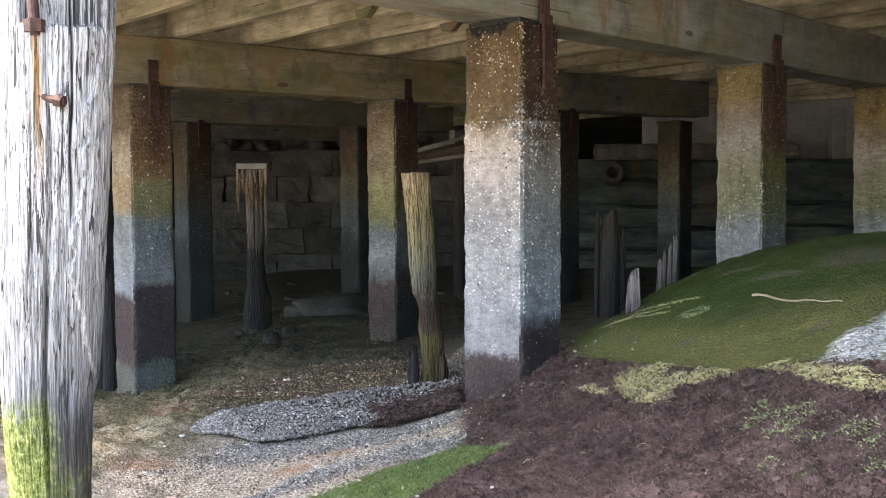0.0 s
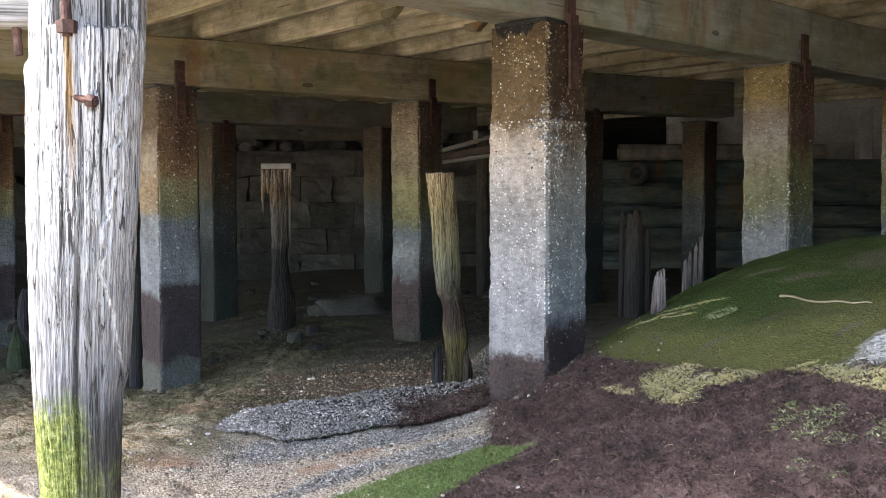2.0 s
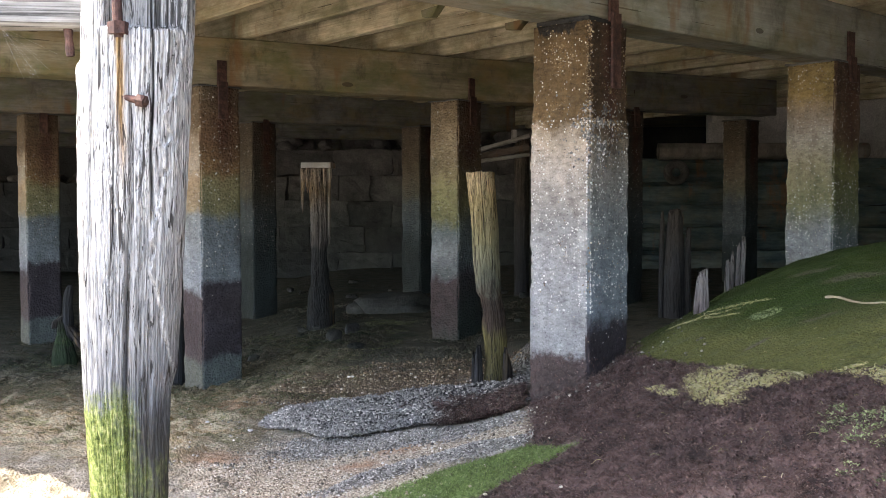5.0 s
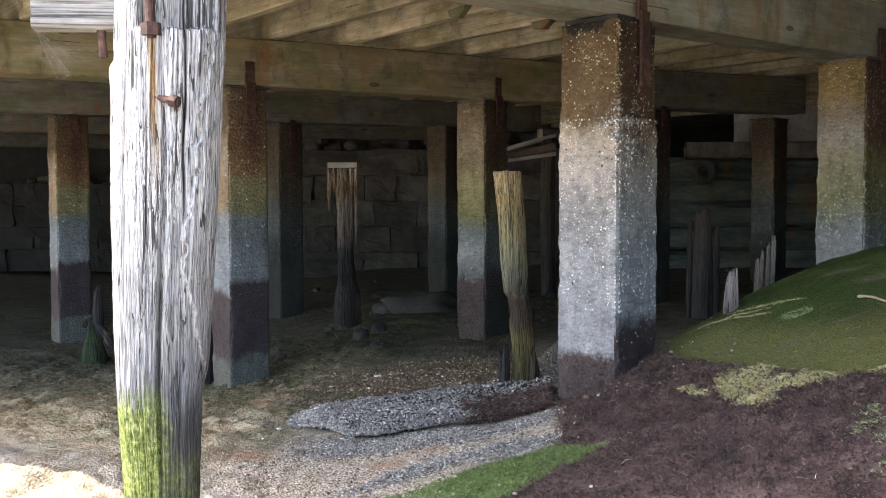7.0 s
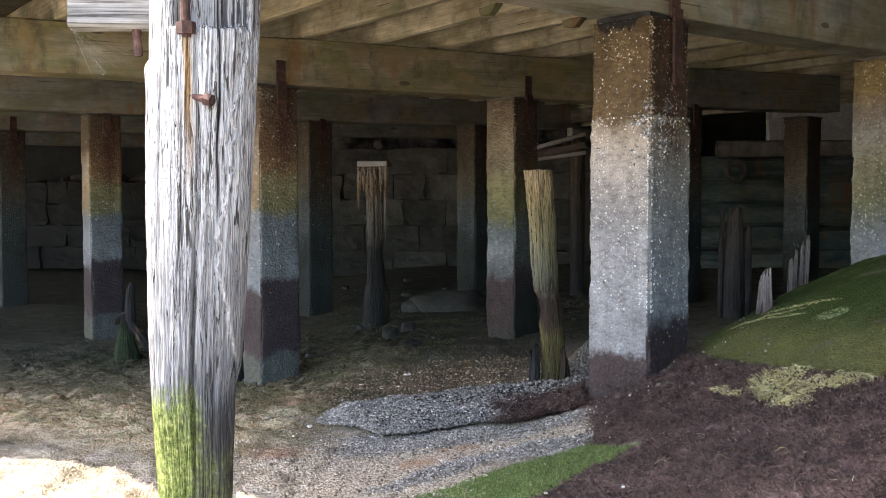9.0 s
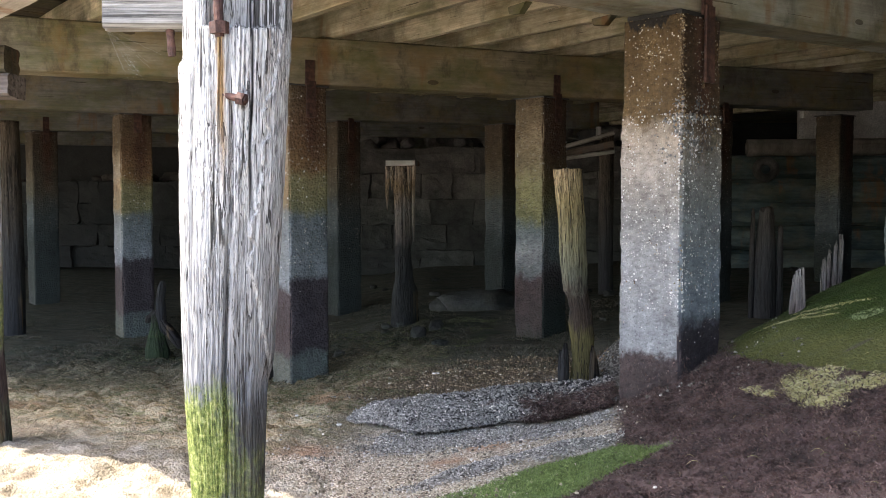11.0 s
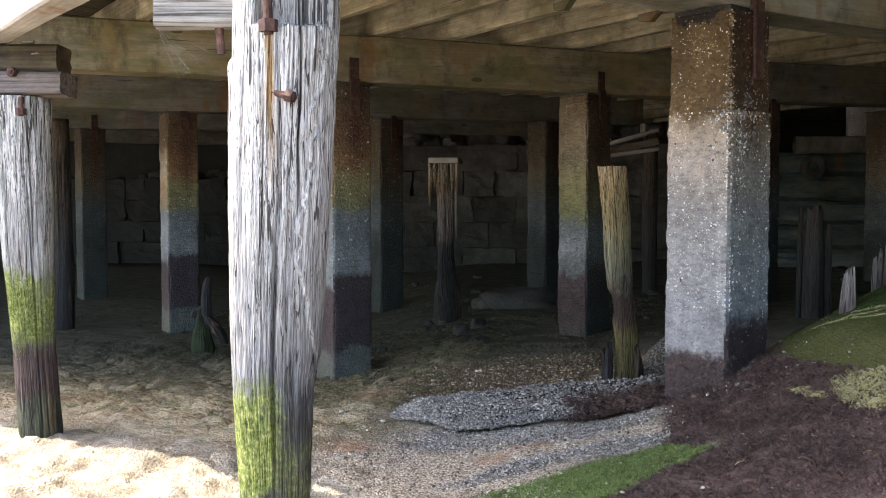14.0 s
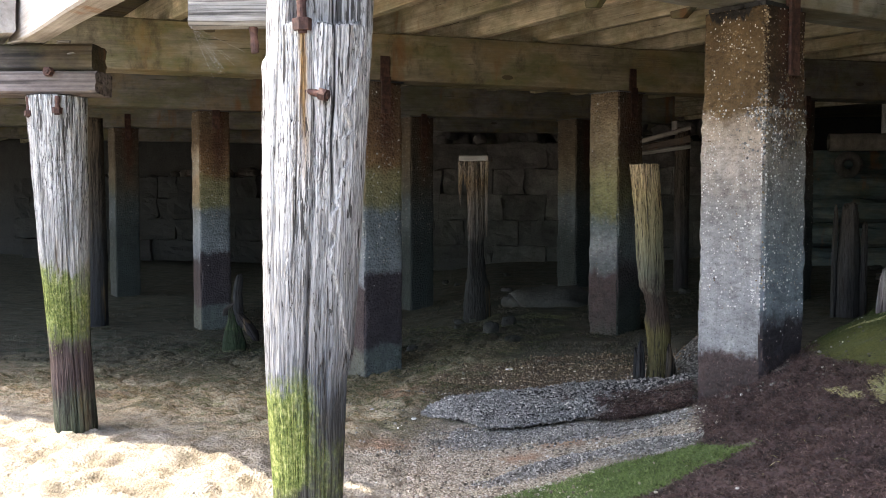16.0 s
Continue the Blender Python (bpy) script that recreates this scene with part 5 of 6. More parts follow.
put_mesh("stump_shaft", round_post([(-0.1, 0.06, 0, 0.088), (0.15, 0.066, 0, 0.084), (0.285, 0.078, 0, 0.078), (0.456, 0.072, 0, 0.088), (0.56, 0.060, 0, 0.090), (0.66, 0.060, 0, 0.078), (0.756, 0.038, 0, 0.080), (0.80, 0.020, 0, 0.092), (1.097, -0.001, 0, 0.095), (1.31, -0.010, 0, 0.097), (1.62, -0.038, 0, 0.099), (1.712, -0.044, 0, 0.104)],
                                   15, 150, 220, 0.012, splinter_top(1.70, 0.010, 8), 8), M_STUMP, stump)
for dx, dy, hh, r in ((-0.052, -0.07, 0.42, 0.035), (-0.085, -0.03, 0.36, 0.026), (0.150, -0.05, 0.40, 0.030), (0.175, -0.02, 0.32, 0.022)):
    put_mesh("rotten_shell", round_post([(-0.1, dx, dy, r), (hh * 0.6, dx, dy, r * 0.9), (hh, dx, dy, r * 0.5)], int(hh * 100), 30, 30, 0.012, splinter_top(hh - 0.06, 0.08, 3), 2), M_DARKWOOD, stump)

tee = thing("wooden_stump", "rotten wooden stump capped by a short board", "stump", m=pose(-2.45, 11.36, 0))
put_mesh("stump_shaft", round_post([(-0.2, 0.015, 0, 0.17), (0.075, 0.015, 0, 0.160), (0.42, 0.02, 0, 0.145), (0.52, 0.01, 0, 0.110), (0.836, 0.0, 0, 0.090), (1.232, 0.004, 0, 0.095), (1.626, -0.005, 0, 0.100), (1.885, -0.01, 0, 0.125)], 19, 110, 180, 0.022, None, 12), M_TEE, tee)
part("cap_board", timber_mesh("cap_board", 0.35, 0.30, 0.06, 4, soft=0.01), M_GREY, tee, "short grey board", pose(-0.175, 0, 1.89))
for dx, z0, w in ((-0.17, 1.35, 0.035), (0.15, 1.0, 0.03), (-0.11, 1.6, 0.05), (0.10, 1.55, 0.05), (-0.155, 1.55, 0.05), (0.16, 1.6, 0.04)):
    put_mesh("splinter", round_post([(z0, dx, -0.10, 0.004), (z0 + 0.2, dx, -0.10, w * 0.5), (1.89, dx * 0.98, -0.10, w * 0.62)], int(z0 * 50), 14, 24, 0.004, None, 1), M_TEE, tee)

FORK = (-4.86, 9.90)
fork = thing("wooden_stump", "small forked rotten stump with green foot", "stump", m=pose(FORK[0], FORK[1], -0.17))
put_mesh("stump_shaft", round_post([(-0.2, 0.0, 0, 0.135), (0.03, 0.0, 0, 0.125), (0.16, -0.01, 0, 0.095), (0.27, -0.015, 0, 0.058), (0.40, -0.03, 0, 0.034), (0.47, -0.04, 0, 0.012)], 23, 50, 60, 0.016, None, 3), M_FORK, fork)
put_mesh("branch", round_post([(0.20, 0.055, 0.02, 0.04), (0.40, 0.035, 0.02, 0.056), (0.58, 0.03, 0.02, 0.052), (0.72, 0.05, 0.02, 0.045), (0.79, 0.06, 0.02, 0.022)], 26, 36, 50, 0.013, None, 3), M_DARKWOOD, fork)
put_mesh("branch", round_post([(0.06, 0.26, 0, 0.03), (0.16, 0.21, 0, 0.062), (0.28, 0.12, 0, 0.060), (0.36, 0.06, 0, 0.040)], 24, 36, 30, 0.014, None, 2), M_SNAG_DARK, fork)
put_mesh("branch", round_post([(0.33, -0.115, 0, 0.028), (0.40, -0.09, 0, 0.045), (0.45, -0.03, 0, 0.035), (0.48, 0.02, 0, 0.02)], 25, 30, 20, 0.012, None, 1), M_SNAG_DARK, fork)


def spikes(x, y, pieces, label, mat, seed):
    ob = thing("broken_post", label, "stump", "broken posts", m=pose(x, y, 0))
    for k, (dx, dy, z0, z1, r) in enumerate(pieces):
        put_mesh("spike", round_post([(z0, dx, dy, r), (z0 + (z1 - z0) * 0.6, dx, dy, r * 0.9), (z1, dx + 0.008, dy, r * 0.55)], seed + k, 44, 70, 0.010, splinter_top(z1 - 0.05, 0.085, seed + k), 4), mat, ob)
    return ob


spikes(1.055, 6.05, [(0, 0, 0.5, 1.08, 0.05), (0.03, -0.04, 0.5, 0.83, 0.06), (0.075, 0.0, 0.5, 0.84, 0.04)], "short grey broken post in the moss", M_SNAG, 71)
spikes(1.46, 7.05, [(-0.065, -0.02, 0.5, 1.085, 0.020), (-0.026, 0.0, 0.5, 1.14, 0.017), (0.018, 0.01, 0.5, 1.20, 0.018), (0.055, 0.03, 0.5, 1.24, 0.020)], "row of grey splintered post remains", M_SNAG, 81)
spikes(1.47, 10.0, [(-0.13, 0, -0.1, 1.40, 0.030), (0.0, 0.03, -0.1, 1.42, 0.12), (0.13, 0, -0.1, 1.24, 0.04)], "dim rotten post remains under the wharf", M_DARKWOOD, 91)
spikes(-3.27, 8.95, [(0.0, 0.0, -0.3, 0.85, 0.07), (0.08, 0.05, -0.3, 0.55, 0.06), (-0.08, 0.03, -0.3, 0.6, 0.06)], "dark rotten stump beside a concrete pile", M_DARKWOOD, 95)
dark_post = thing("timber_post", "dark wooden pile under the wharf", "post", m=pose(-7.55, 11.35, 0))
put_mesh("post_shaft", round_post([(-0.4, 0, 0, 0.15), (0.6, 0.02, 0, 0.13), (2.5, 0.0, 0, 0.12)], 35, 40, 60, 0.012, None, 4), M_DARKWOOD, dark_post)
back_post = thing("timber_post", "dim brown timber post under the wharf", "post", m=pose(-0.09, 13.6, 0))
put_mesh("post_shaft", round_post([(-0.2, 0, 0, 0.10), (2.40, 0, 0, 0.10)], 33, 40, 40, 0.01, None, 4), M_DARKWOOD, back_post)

# ---------------------------------------------------------------- mussel mound
def mound():
    """A low wide bank of mussels: undercut along its shore side, flat on top."""
    n, m = 110, 46
    k = np.linspace(0, 1, n)
    at = np.linspace(0, 1, 8)
    fx = np.interp(k, at, [-1.69, -1.45, -1.19, -1.02, -0.84, -0.60, -0.33, -0.02])
    fy = np.interp(k, at, [6.15, 6.00, 5.83, 5.82, 5.93, 6.08, 6.07, 5.95]) + 0.022 * value_noise(k * 22, 0 * k, 0 * k, 3)
    bx = np.interp(k, at, [-1.68, -1.52, -1.32, -1.10, -0.82, -0.55, -0.30, 0.0])
    by = np.interp(k, at, [6.24, 6.38, 6.58, 6.76, 6.92, 7.02, 7.02, 6.95])
    v = np.linspace(0, 1, m)
    u = np.interp(v, [0, 0.10, 0.2, 0.30, 0.42, 0.56, 0.70, 0.84, 0.95, 1.0], [0.26, 0.12, -0.05, -0.03, 0.12, 0.32, 0.58, 0.84, 1.02, 1.12])
    up = np.interp(v, [0, 0.10, 0.2, 0.30, 0.42, 0.56, 0.70, 0.84, 0.95, 1.0], [-0.06, 0.026, 0.042, 0.082, 0.114, 0.118, 0.098, 0.116, 0.055, -0.06])
    size = np.clip(np.sqrt(np.clip(k / 0.12, 0, 1)), 0.25, 1)
    X = fx[:, None] + (bx - fx)[:, None] * u[None]
    Y = fy[:, None] + (by - fy)[:, None] * u[None]
    Z = base_height(X, Y) + up[None] * np.where(up[None] > 0, size[:, None], 1.0)
    Z = Z + (0.020 * fbm(X * 4, Y * 4, 0 * X, 3, 5) + 0.014 * fbm(X * 18, Y * 18, Z * 18, 2, 6)) * np.clip(up[None] / 0.1, 0, 1)
    S, A = np.meshgrid(k, v, indexing="ij")
    return np.stack([X, Y, Z], -1), S, A


mv, ms, ma = mound()
mound_ob = tagged(put_mesh("mussel_mound", fast_mesh("mussel_mound", mv.reshape(-1, 3), grid_faces(mv.shape[0], mv.shape[1])), M_BED),
                  "long low mound covered with grey mussels", "mussel bed", kind="stuff")

bv, bf = ball(3, 6)
pv, pf = ball(3, 5)
shell_v = bv * np.array([1.0, 0.46, 0.36])
shell_v[:, 0] += 0.18 * shell_v[:, 2]


def on_mound(count):
    i, j = rng.integers(0, mv.shape[0] - 1, count), rng.integers(8, mv.shape[1] - 2, count)
    bare = (ms[i, j] + 0.12 * rng.normal(0, 1, count) > 0.80) & (ma[i, j] < 0.5) & (rng.random(count) < 0.8)
    i, j, count = i[~bare], j[~bare], int((~bare).sum())
    a, b = rng.random((count, 1)), rng.random((count, 1))
    p = mv[i, j] * (1 - a) * (1 - b) + mv[i + 1, j] * a * (1 - b) + mv[i, j + 1] * (1 - a) * b + mv[i + 1, j + 1] * a * b
    return p + rng.normal(0, 0.006, (count, 3))


pos = on_mound(18000)
n = len(pos)
sc = rng.uniform(0.0075, 0.0145, n)[:, None] * np.ones(3)
scatter("mussels", shell_v, bf, pos, sc, turns(rng.normal(0, 0.75, n), rng.normal(0, 0.7, n), rng.normal(0.5, 0.9, n)), M_MUSSEL, "dense dark grey mussels on a low mound", "mussels")


def spots(count, box, test):
    x, y = rng.uniform(box[0], box[1], count), rng.uniform(box[2], box[3], count)
    keep = test(x, y) + rng.normal(0, 0.07, count) > 0.5
    x, y = x[keep], y[keep]
    return np.stack([x, y, height(x, y)], -1)


pos = spots(22000, (-1.4, 0.05, 4.3, 5.95), lambda x, y: covers(x, y)["mussels"])
n = len(pos)
scatter("mussels", shell_v, bf, pos + [0, 0, 0.003], rng.uniform(0.005, 0.011, n)[:, None] * np.ones(3), turns(rng.normal(0, 0.6, n), rng.normal(0, 0.5, n), rng.uniform(0, 6.28, n)),
        M_MUSSEL, "grey mussels bedded in the shore", "mussels")
pos = spots(26000, (-2.0, 1.0, 5.1, 7.2), lambda x, y: np.maximum(covers(x, y)["mussels"], 0.34) + 0.10 * fbm(x * 6, y * 6, 0, 3, 51))
n = len(pos)
scatter("shell_grit", pv, pf, pos + [0, 0, 0.002], rng.uniform(0.004, 0.010, n)[:, None] * rng.uniform(0.6, 1.3, (n, 3)), turns(rng.normal(0, 0.8, n), rng.normal(0, 0.8, n), rng.uniform(0, 6.28, n)),
        M_GRIT, "dark broken shells bedded in the shore", "shells")

# pebbles and shell grit
pos = spots(16000, (-2.4, 0.2, 3.6, 6.6), lambda x, y: np.minimum(np.minimum(np.maximum(covers(x, y)["gravel"], 0.38), 1.05 - covers(x, y)["orange"]), 1.05 - covers(x, y)["mussels"]))
n = len(pos)
scatter("pebbles", pv, pf, pos, (0.003 + 0.009 * rng.random(n) ** 2.5)[:, None] * rng.uniform(0.6, 1.2, (n, 3)), turns(*(rng.uniform(0, 6.28, n) for _ in range(3))), M_PEBBLE, "mixed small pebbles and shell grit", "pebbles")
pos = spots(6500, (-2.6, 0.4, 6.8, 9.0), lambda x, y: covers(x, y)["brown"])
n = len(pos)
scatter("pebbles", pv, pf, pos, rng.uniform(0.005, 0.016, n)[:, None] * rng.uniform(0.6, 1.2, (n, 3)), turns(*(rng.uniform(0, 6.28, n) for _ in range(3))), M_BROWN_PEBBLE, "brown pebbles on wet sand", "pebbles")


# ---------------------------------------------------------------- weed
def blade(segs=3):
    """A thin curling ribbon along x, from 0 to 1."""
    v, f = [], []
    for k in range(segs + 1):
        t = k / segs
        w = 0.5 * (1 - 0.7 * t)
        v += [(t, -w, math.sin(t * 3.0) * 0.35), (t, w, math.sin(t * 3.0) * 0.35 + 0.02)]
        if k:
            f.append((2 * k - 2, 2 * k - 1, 2 * k + 1, 2 * k))
    return np.array(v), np.array(f)


blade_v, blade_f = blade()


def weed_patch(pos, length, width, lift, mat, label, name="seaweed", heading=None):
    n = len(pos)
    ln = rng.uniform(*length, n)
    sc = np.stack([ln, rng.uniform(*width, n), ln * rng.uniform(0.3, 1.1, n)], -1)
    rz = rng.uniform(0, 6.28, n) if heading is None else heading + rng.normal(0, 0.7, n)
    scatter(name, blade_v, blade_f, pos + [0, 0, 0.002], sc, turns(rng.normal(0, 0.5, n), -rng.uniform(*lift, n), rz), mat, label, "seaweed")


weed_patch(spots(95000, (-0.6, 2.2, 2.3, 6.1), lambda x, y: covers(x, y)["weed"]), (0.008, 0.024), (0.003, 0.008), (0.0, 0.9), M_WEED, "matted purple brown seaweed on the bank", heading=-2.2)
weed_patch(spots(48000, (0.3, 3.0, 3.2, 7.4), lambda x, y: np.minimum(covers(x, y)["moss"], 1 - covers(x, y)["olive"] + 0.12)), (0.005, 0.013), (0.002, 0.004), (0.1, 0.7), M_MOSS, "short green algae turf on the bank", "algae_turf")
weed_patch(spots(40000, (0.4, 2.6, 3.2, 6.4), lambda x, y: np.minimum(covers(x, y)["moss"], covers(x, y)["olive"] + 0.1)), (0.005, 0.013), (0.002, 0.004), (0.1, 0.7), M_OLIVE_TURF, "yellowish olive algae turf on the bank", "algae_turf")
weed_patch(spots(42000, (-1.1, 0.5, 3.9, 5.0), lambda x, y: covers(x, y)["algae"]), (0.006, 0.016), (0.003, 0.006), (0.2, 0.9), M_GREENWEED, "bright green algae strip at the bank's foot", "algae_turf")
weed_patch(spots(150000, (0.4, 1.9, 3.0, 6.4), strands), (0.012, 0.042), (0.0016, 0.0038), (0.0, 0.18), M_STRAW, "bleached stringy weed lying on the bank", "dried_weed", heading=-0.8)
tuft = lambda x, y: np.max([blob(x, y, a, b, r, r * 0.8) + 0.10 * fbm(x * 14, y * 14, 0, 2, 9) for a, b, r in ((1.12, 3.65, 0.07), (1.21, 3.61, 0.08), (1.15, 3.52, 0.07), (1.15, 3.80, 0.05), (1.35, 3.34, 0.07), (1.35, 3.22, 0.06), (1.19, 3.37, 0.05), (1.04, 3.28, 0.035), (1.11, 3.15, 0.04), (1.29, 3.07, 0.05), (1.30, 5.52, 0.09))], axis=0)
weed_patch(spots(34000, (0.9, 1.7, 2.9, 5.8), tuft), (0.007, 0.018), (0.004, 0.008), (0.0, 0.5), M_LETTUCE, "small green sea lettuce tufts among weed", "sea_lettuce")
loose = ms + 0.22 * fbm(mv[..., 0] * 9, mv[..., 1] * 9, mv[..., 2] * 20, 3, 29)
on_top = mv[(loose > 0.78) & (ma > 0.1) & (ma < 0.52 + 0.3 * (loose - 0.7))]
on_top = on_top[rng.integers(0, len(on_top), 8000)] + rng.normal(0, 0.013, (8000, 3))
weed_patch(on_top, (0.014, 0.040), (0.005, 0.011), (-0.3, 0.3), M_WEED, "purple weed hanging over the mussel mound", heading=-1.6)
skirt_a = rng.uniform(0, 1, 800)
along_u = rng.uniform(-0.21, 0.21, 800)
fa = np.where(skirt_a < 0.6, radians(233), radians(-37))
skirt = np.stack([0.322 + 0.216 * np.cos(fa) - along_u * np.sin(fa), 5.97 + 0.216 * np.sin(fa) + along_u * np.cos(fa), rng.uniform(0.28, 0.58, 800)], -1)
weed_patch(skirt, (0.006, 0.016), (0.005, 0.010), (-1.6, -0.7), M_WEED, "purple weed hanging round a pile's foot")
lone = np.stack([rng.uniform(0.2, 1.9, 130), rng.uniform(2.4, 4.9, 130)], -1)
lone = np.concatenate([lone, height(lone[:, 0], lone[:, 1])[:, None] + 0.015], -1)
weed_patch(lone, (0.02, 0.055), (0.0010, 0.0022), (0.0, 0.1), M_STRAW, "loose pale weed threads on the bank", "dried_weed")
weed_patch(spots(70000, (-5.5, -1.6, 5.0, 9.5), lambda x, y: np.minimum(0.48 + 0.30 * fbm(x * 2.6, y * 2.6, 0, 4, 77), 0.5 + (y - 5.5 + 0.25 * (x + 2)) * 0.6)), (0.015, 0.045), (0.002, 0.006), (0.0, 0.3), M_OLIVE, "olive and brown weed film on the shore", "shore_weed", heading=-0.6)

weed_patch(spots(75000, (-5.5, -1.3, 5.6, 11.5), lambda x, y: np.minimum(0.44 + 0.34 * fbm(x * 3.5, y * 3.5, 0, 4, 87), 0.5 + (y - 6.2 + 0.25 * (x + 2)) * 0.5)), (0.010, 0.030), (0.003, 0.006), (0.1, 0.7), M_OLIVE_TURF, "tufts of olive green algae on the shore", "shore_weed")

# tufts coloured dark to go with the shade painted on this floor
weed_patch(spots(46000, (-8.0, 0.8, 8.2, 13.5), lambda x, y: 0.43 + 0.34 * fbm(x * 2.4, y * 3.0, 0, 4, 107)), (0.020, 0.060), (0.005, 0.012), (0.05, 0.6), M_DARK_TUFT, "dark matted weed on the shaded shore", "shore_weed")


def crust(owner, station, r, z0, z1, a0, a1, count, label):
    """Short algae growing on a post's skin."""
    z, a = rng.uniform(z0, z1, count) - 0.10 * rng.random(count) ** 3, rng.uniform(radians(a0), radians(a1), count)
    cx, cy = np.interp(z, *station[:2]), 0
    rr = np.interp(z, *r) - 0.002
    rr = rr - 0.003
    pos = np.stack([owner[0] + cx + rr * np.cos(a), owner[1] + cy + rr * np.sin(a), z], -1)
    keep = fbm(pos[:, 0] * 16, pos[:, 1] * 16, pos[:, 2] * 7, 3, 19) > -0.25
    weed_patch(pos[keep], (0.003, 0.009), (0.002, 0.005), (1.2, 1.9), M_LIME, label, "post_algae")


crust(POST, ([0.29, 0.80], [-0.012, -0.014]), ([0.29, 0.80], [0.142, 0.166]), 0.36, 0.80, 170, 290, 9000, "bright green algae crust on a wooden post")
crust(POST_B, ([0.04, 0.59, 1.13], [0.05, 0.02, 0.0]), ([0.04, 0.59, 1.13], [0.126, 0.119, 0.143]), 0.58, 1.10, 180, 360, 6000, "bright green algae crust on a wooden post")

# ---------------------------------------------------------------- rocks, shells and sticks
def rock(name, x, y, sx, sy, sz, seed, label, turn=0.0, lift=0.0, mat=M_ROCK, category="rock"):
    bm = bmesh.new()
    bmesh.ops.create_icosphere(bm, subdivisions=3, radius=1.0)
    for v in bm.verts:
        k = v.co * 1.1 + Vector((seed * 3.1, seed, 0))
        v.co *= 1 + 0.45 * noise.noise(k) + 0.16 * noise.noise(k * 3)
        v.co = Vector((v.co.x * sx, v.co.y * sy, (min(0.85, v.co.z) + 0.12 * noise.noise(k * 2)) * sz))
    z = float(height(x, y))
    return tagged(part(name, bm, mat, None, "", pose(x, y, z + sz * 0.18 + lift, 0, 0, turn), smooth=True), label, category)


rock("shore_rock", -1.62, 12.45, 0.50, 0.36, 0.20, 1, "large flat boulder under the wharf", 8)
rock("shore_rock", -2.15, 12.5, 0.20, 0.2, 0.15, 2, "boulder lying beside a larger flat one", 20)
rock("shore_rock", -2.02, 10.15, 0.085, 0.08, 0.11, 3, "small grey stone on dark shore", 10)
rock("shore_rock", -1.92, 10.6, 0.09, 0.08, 0.10, 4, "small grey stone on dark shore", 50)
for k in range(40):
    rx, ry = rng.uniform(-6, 3.5), rng.uniform(9.5, 16)
    r = rng.uniform(0.03, 0.085)
    rock("shore_stone", rx, ry, r, r * rng.uniform(0.6, 1), r * 0.7, 20 + k, "dim stone on the shore under the wharf", rng.uniform(0, 180), category="stone")

for k, (x, y, s) in enumerate(((-1.80, 7.78, 0.022), (-1.47, 8.13, 0.024), (0.03, 6.47, 0.030), (0.0, 6.2, 0.018), (-1.95, 5.9, 0.014), (-1.70, 5.98, 0.014), (-0.9, 4.75, 0.012), (-2.05, 6.2, 0.012))):
    rock("white_shell", x, y, s * 1.3, s, s * 0.55, 90 + k, "white shell lying on the shore", k * 40.0, mat=M_SHELL, category="shell")

# driftwood stick on the moss
bm = bmesh.new()
ring = []
for k in range(34):
    t = k / 33
    x = float(np.interp(t, [0, 0.33, 0.7, 1], [1.59, 1.66, 1.75, 1.81])) + 0.004 * math.sin(t * 9)
    y = float(np.interp(t, [0, 0.33, 0.7, 1], [5.41, 5.16, 4.93, 4.73]))
    z = float(height(x, y)) + 0.008 + 0.004 * math.sin(t * 7 + 1)
    r = (0.0080 - 0.005 * t) * (1 + 0.35 * noise.noise(Vector((t * 14, 0, 0))))
    ring.append([bm.verts.new((x + r * math.cos(a) * 0.9, y + r * math.cos(a) * 0.3, z + r * math.sin(a))) for a in (0, 1.05, 2.1, 3.14, 4.19, 5.24)])
for a, b in zip(ring, ring[1:]):
    for c in range(6):
        bm.faces.new([a[c], a[(c + 1) % 6], b[(c + 1) % 6], b[c]])
bm.faces.new(ring[0][::-1])
bm.faces.new(ring[-1])
tagged(part("driftwood_stick", bm, M_STICK, None, "", None, smooth=True), "thin bleached driftwood stick on green moss", "stick")

# ---------------------------------------------------------------- walls at the back
def block_wall(name, x0, x1, y, z0, z1, rows, seed, label, mat, mean=0.8):
    """A wall of rough blocks with open joints, each its own mesh, on a dark core."""
    wall = thing(name, label, "wall", kind="structure")
    bm = bmesh.new()
    bmesh.ops.create_cube(bm, size=1.0, matrix=Matrix.Translation(((x0 + x1) / 2, y + 0.45, (z0 + z1) / 2)) @ Matrix.Diagonal((x1 - x0, 0.6, z1 - z0 - 0.1, 1)))
    part("core", bm, M_STONE, wall)
    r0 = random.Random(seed)
    hh = (z1 - z0) / rows
    for k in range(rows):
        x = x0 + r0.uniform(-0.4, 0)
        while x < x1:
            w = r0.uniform(0.5, 1.6) * mean
            bm = bmesh.new()
            bmesh.ops.create_cube(bm, size=1.0)
            bmesh.ops.subdivide_edges(bm, edges=bm.edges[:], cuts=3, use_grid_fill=True)
            off = Vector((x * 3, k * 5, seed))
            for v in bm.verts:
                q = v.co.copy()
                v.co = Vector((q.x * (w - 0.006), q.y * 0.4, q.z * (hh - 0.006)))
                v.co += Vector((noise.noise(q * 2 + off), noise.noise(q * 2.5 + off + Vector((4, 4, 4))), noise.noise(q * 2 + off + Vector((9, 2, 1))))) * 0.06
            part("stone_block", bm, mat, wall, "", pose(x + w / 2, y + r0.uniform(0, 0.08), z0 + hh * (k + 0.5)))
            x += w
    return wall


block_wall("wall_back", -5.6, 1.6, 19.3, 0.0, 2.55, 5, 3, "dark rough stone quay wall under the wharf", M_STONE, 0.75)
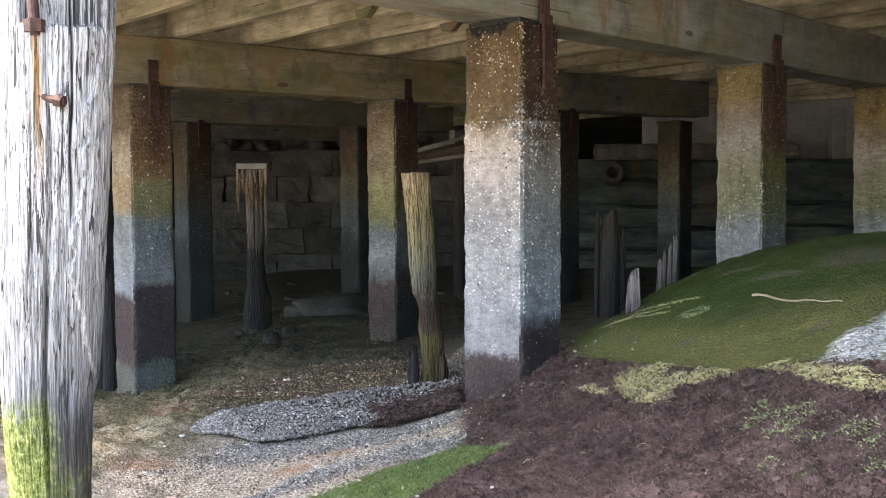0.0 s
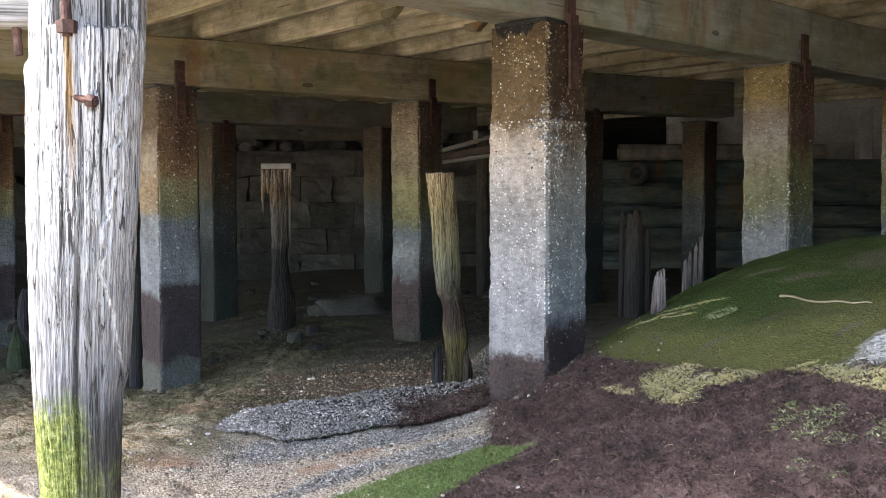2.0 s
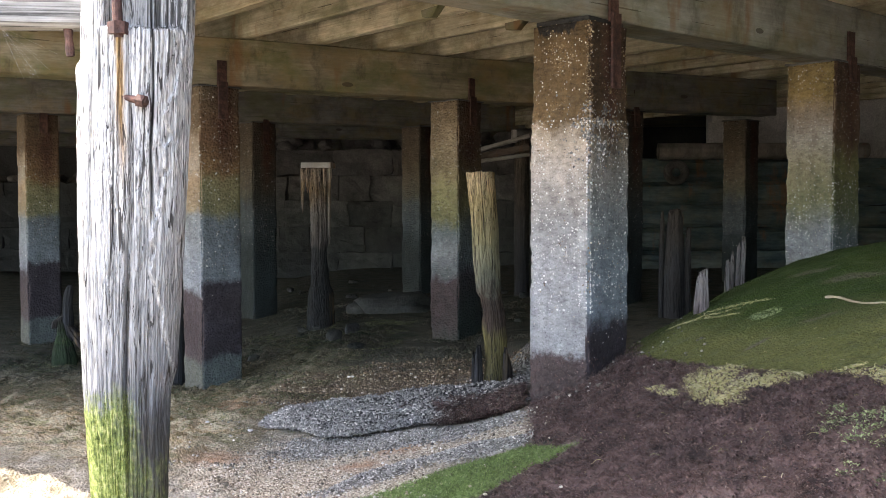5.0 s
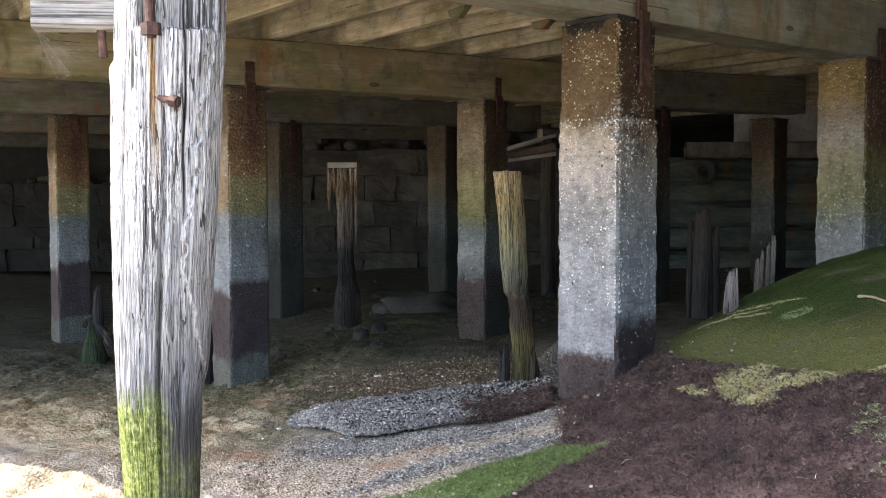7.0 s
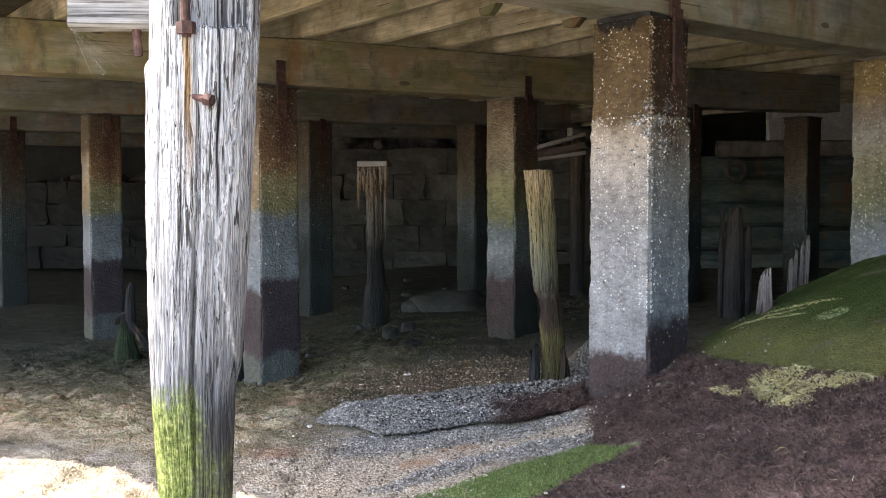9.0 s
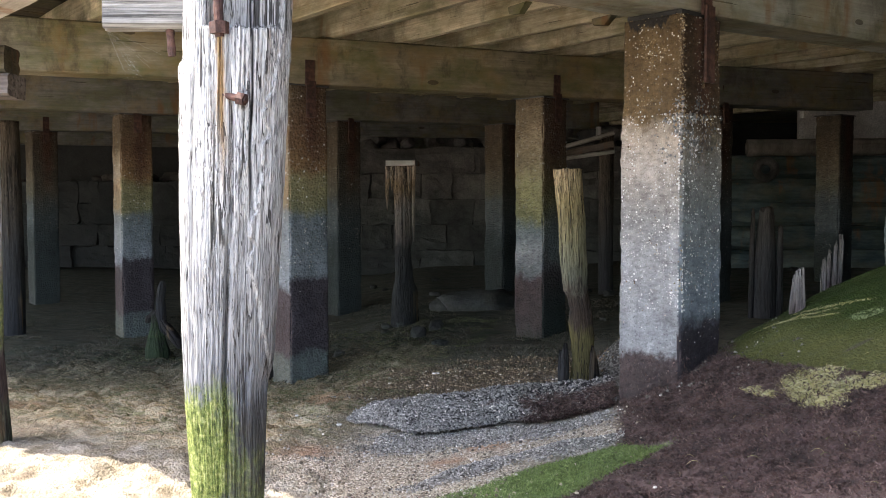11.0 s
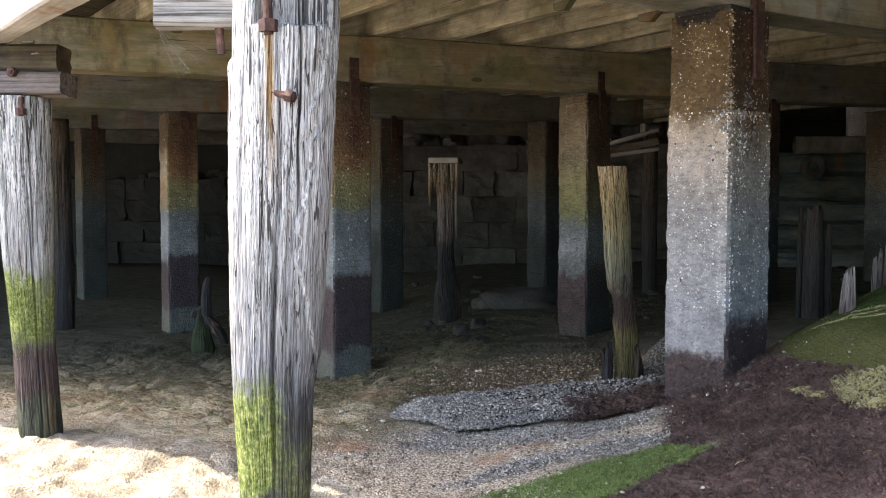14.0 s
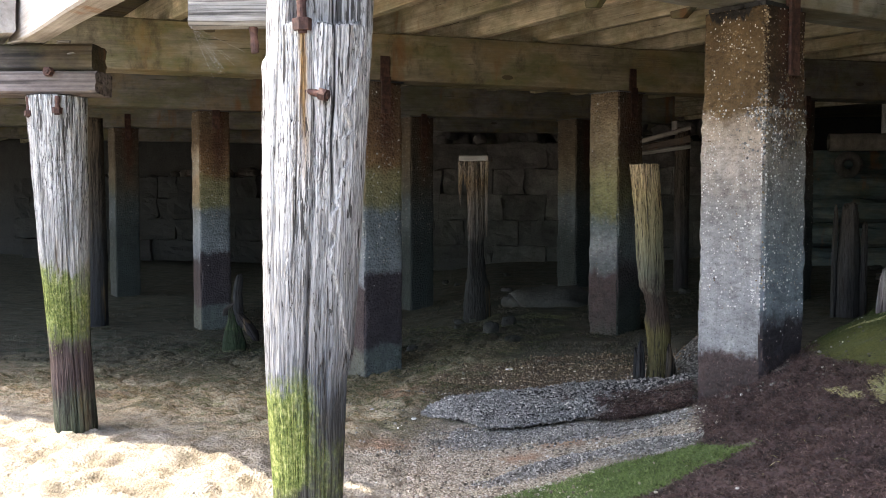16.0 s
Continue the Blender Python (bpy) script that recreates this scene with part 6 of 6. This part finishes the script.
for k in range(60):
    x = rng.uniform(-5.4, 1.0)
    r = rng.uniform(0.10, 0.26)
    rock("rubble_stone", x, 19.2 + rng.uniform(0, 0.8), r, r, r * 0.8, 130 + k, "rough rubble stone on top of the quay wall", rng.uniform(0, 180), lift=2.55 - float(height(x, 19.4)) + rng.uniform(-0.05, 0.25), mat=M_STONE, category="stone")

block_wall("wall_far", -15.5, -7.2, 20.6, 0.0, 1.95, 4, 5, "dim stone quay wall far under the wharf", M_SHADED_STONE, 0.8)
for k in range(26):
    x = rng.uniform(-14.5, -7.6)
    r = rng.uniform(0.08, 0.22)
    rock("rubble_stone", x, 20.5 + rng.uniform(0, 0.6), r * 1.4, r, r * 0.7, 330 + k, "dim rubble stone on the far quay wall", rng.uniform(0, 180), lift=1.95 - float(height(x, 20.7)) + rng.uniform(-0.05, 0.12), mat=M_ROCK, category="stone")

# timber crib wall beside the bank
crib = thing("wall_side", "dark timber crib wall with logs along its top", "wall", kind="structure")
for k in range(6):
    m, length = along((0.9, 15.6 + 0.02 * (k % 2), 0.02 + 0.36 * k), (14.0, 16.6, 0.02 + 0.36 * k))
    part("log", timber_mesh("log", length, 0.36, 0.34, 300 + k, wear=0.03, soft=0.06, step=0.2), M_TEAL_TIMBER, crib, "", m)
toplog = thing("top_log", "pale round log lying along a wall", "log", m=pose(2.0, 15.45, 2.28))
put_mesh("log_body", round_post([(0, 0, 0, 0.13), (3.2, 0.0, -0.05, 0.12)], 44, 40, 60, 0.012, None, 3), M_LOG, toplog, "", pose(0, 0, 0, 0, 90, 4))
bulk = timber("wall_abutment", (3.05, 17.0, 2.05), (16, 18.0, 2.05), 0.4, 1.9, M_ABUTMENT, "pale concrete abutment above the crib wall", "wall", seed=50)
tagged(bulk, kind="structure")
for x, z0, z1 in ((2.95, 2.15, 2.75), (5.95, 1.95, 3.0)):
    timber("short_post", (x, 15.9, z0), (x, 15.9, z1), 0.22, 0.2, M_ABUTMENT, "short pale post on the crib wall", "post", "crib posts", 51, up=(0, 1, 0))

# tyre on the crib wall
bm = bmesh.new()
for a in range(28):
    for b in range(10):
        ta, tb = 2 * math.pi * a / 28, 2 * math.pi * b / 10
        r = 0.13 + 0.065 * math.cos(tb)
        bm.verts.new((r * math.cos(ta), 0.07 * math.sin(tb), r * math.sin(ta)))
bm.verts.ensure_lookup_table()
for a in range(28):
    for b in range(10):
        bm.faces.new([bm.verts[a * 10 + b], bm.verts[a * 10 + (b + 1) % 10], bm.verts[(a + 1) % 28 * 10 + (b + 1) % 10], bm.verts[(a + 1) % 28 * 10 + b]])
tagged(part("old_ring", bm, M_STONE, None, "", pose(2.28, 15.46, 1.95), smooth=True), "pale weathered ring fixed to the crib wall", "ring")

# planks behind the middle pile
for p, q, w, h in (((-0.69, 13.45, 2.17), (0.02, 13.47, 2.37), 0.10, 0.055), ((-0.69, 13.43, 2.02), (0.02, 13.45, 2.12), 0.10, 0.05), ((-0.69, 13.49, 2.06), (0.02, 13.50, 2.20), 0.04, 0.10)):
    timber("cross_plank", p, q, w, h, M_BROWN if h > 0.06 else M_GREY, "grey plank nailed to a post under the wharf", "plank", "cross planks", int(p[2] * 50))
timber("short_post", (-0.20, 13.45, 2.30), (-0.20, 13.45, 2.48), 0.07, 0.06, M_GREY, "short grey upright on a cross plank", "post", seed=52, up=(0, 1, 0))

# an added wall closes the far end, its stone coloured as deep shade
bank = timber("wall_end", (-40, 23.5, -0.3), (40, 23.5, -0.3), 0.5, 4.2, M_SHADED_STONE, "added end wall, coloured dark as a shaded void", "wall", seed=77, step=4)
tagged(bank, kind="structure")

# an unseen wall, added to block light from the landward side
side = timber("wall_landward", (4.6, 0.5, 0.2), (9.4, 17.0, 0.2), 0.4, 2.7, M_STONE, "added unseen wall blocking light from the landward side", "wall", seed=78, step=2)
tagged(side, kind="structure")

# a torn spider's web between the plank end and the beam behind it
web = thing("spider_web", "torn dusty spider's web under a plank end", "web", m=pose(0, 0, 0))
hub = Vector((-2.0, 3.74, 2.148))
for k, (dx, dy, dz) in enumerate(((0.12, 0.04, -0.17), (0.10, 0.05, -0.19), (0.05, 0.04, -0.16), (0.15, 0.05, -0.13), (0.08, 0.03, -0.21), (0.13, 0.05, -0.20), (0.20, 0.06, -0.10), (0.17, 0.04, -0.16), (0.10, 0.04, -0.13))):
    m, length = along(hub, hub + Vector((dx, dy, dz)))
    part("web_thread", timber_mesh("thread", length, 0.00026, 0.00026, k, wear=0.0001, soft=0.00006, step=0.01), M_SHELL, web, "", m)
for k in range(14):
    f = 0.55 + 0.45 * rng.random()
    bm = bmesh.new()
    bmesh.ops.create_icosphere(bm, subdivisions=1, radius=0.0009 + 0.0012 * rng.random())
    part("caught_speck", bm, M_SHELL, web, "", Matrix.Translation(hub + Vector((0.11, 0.045, -0.185)) * f + Vector((rng.normal(0, 0.008), 0, rng.normal(0, 0.008)))))
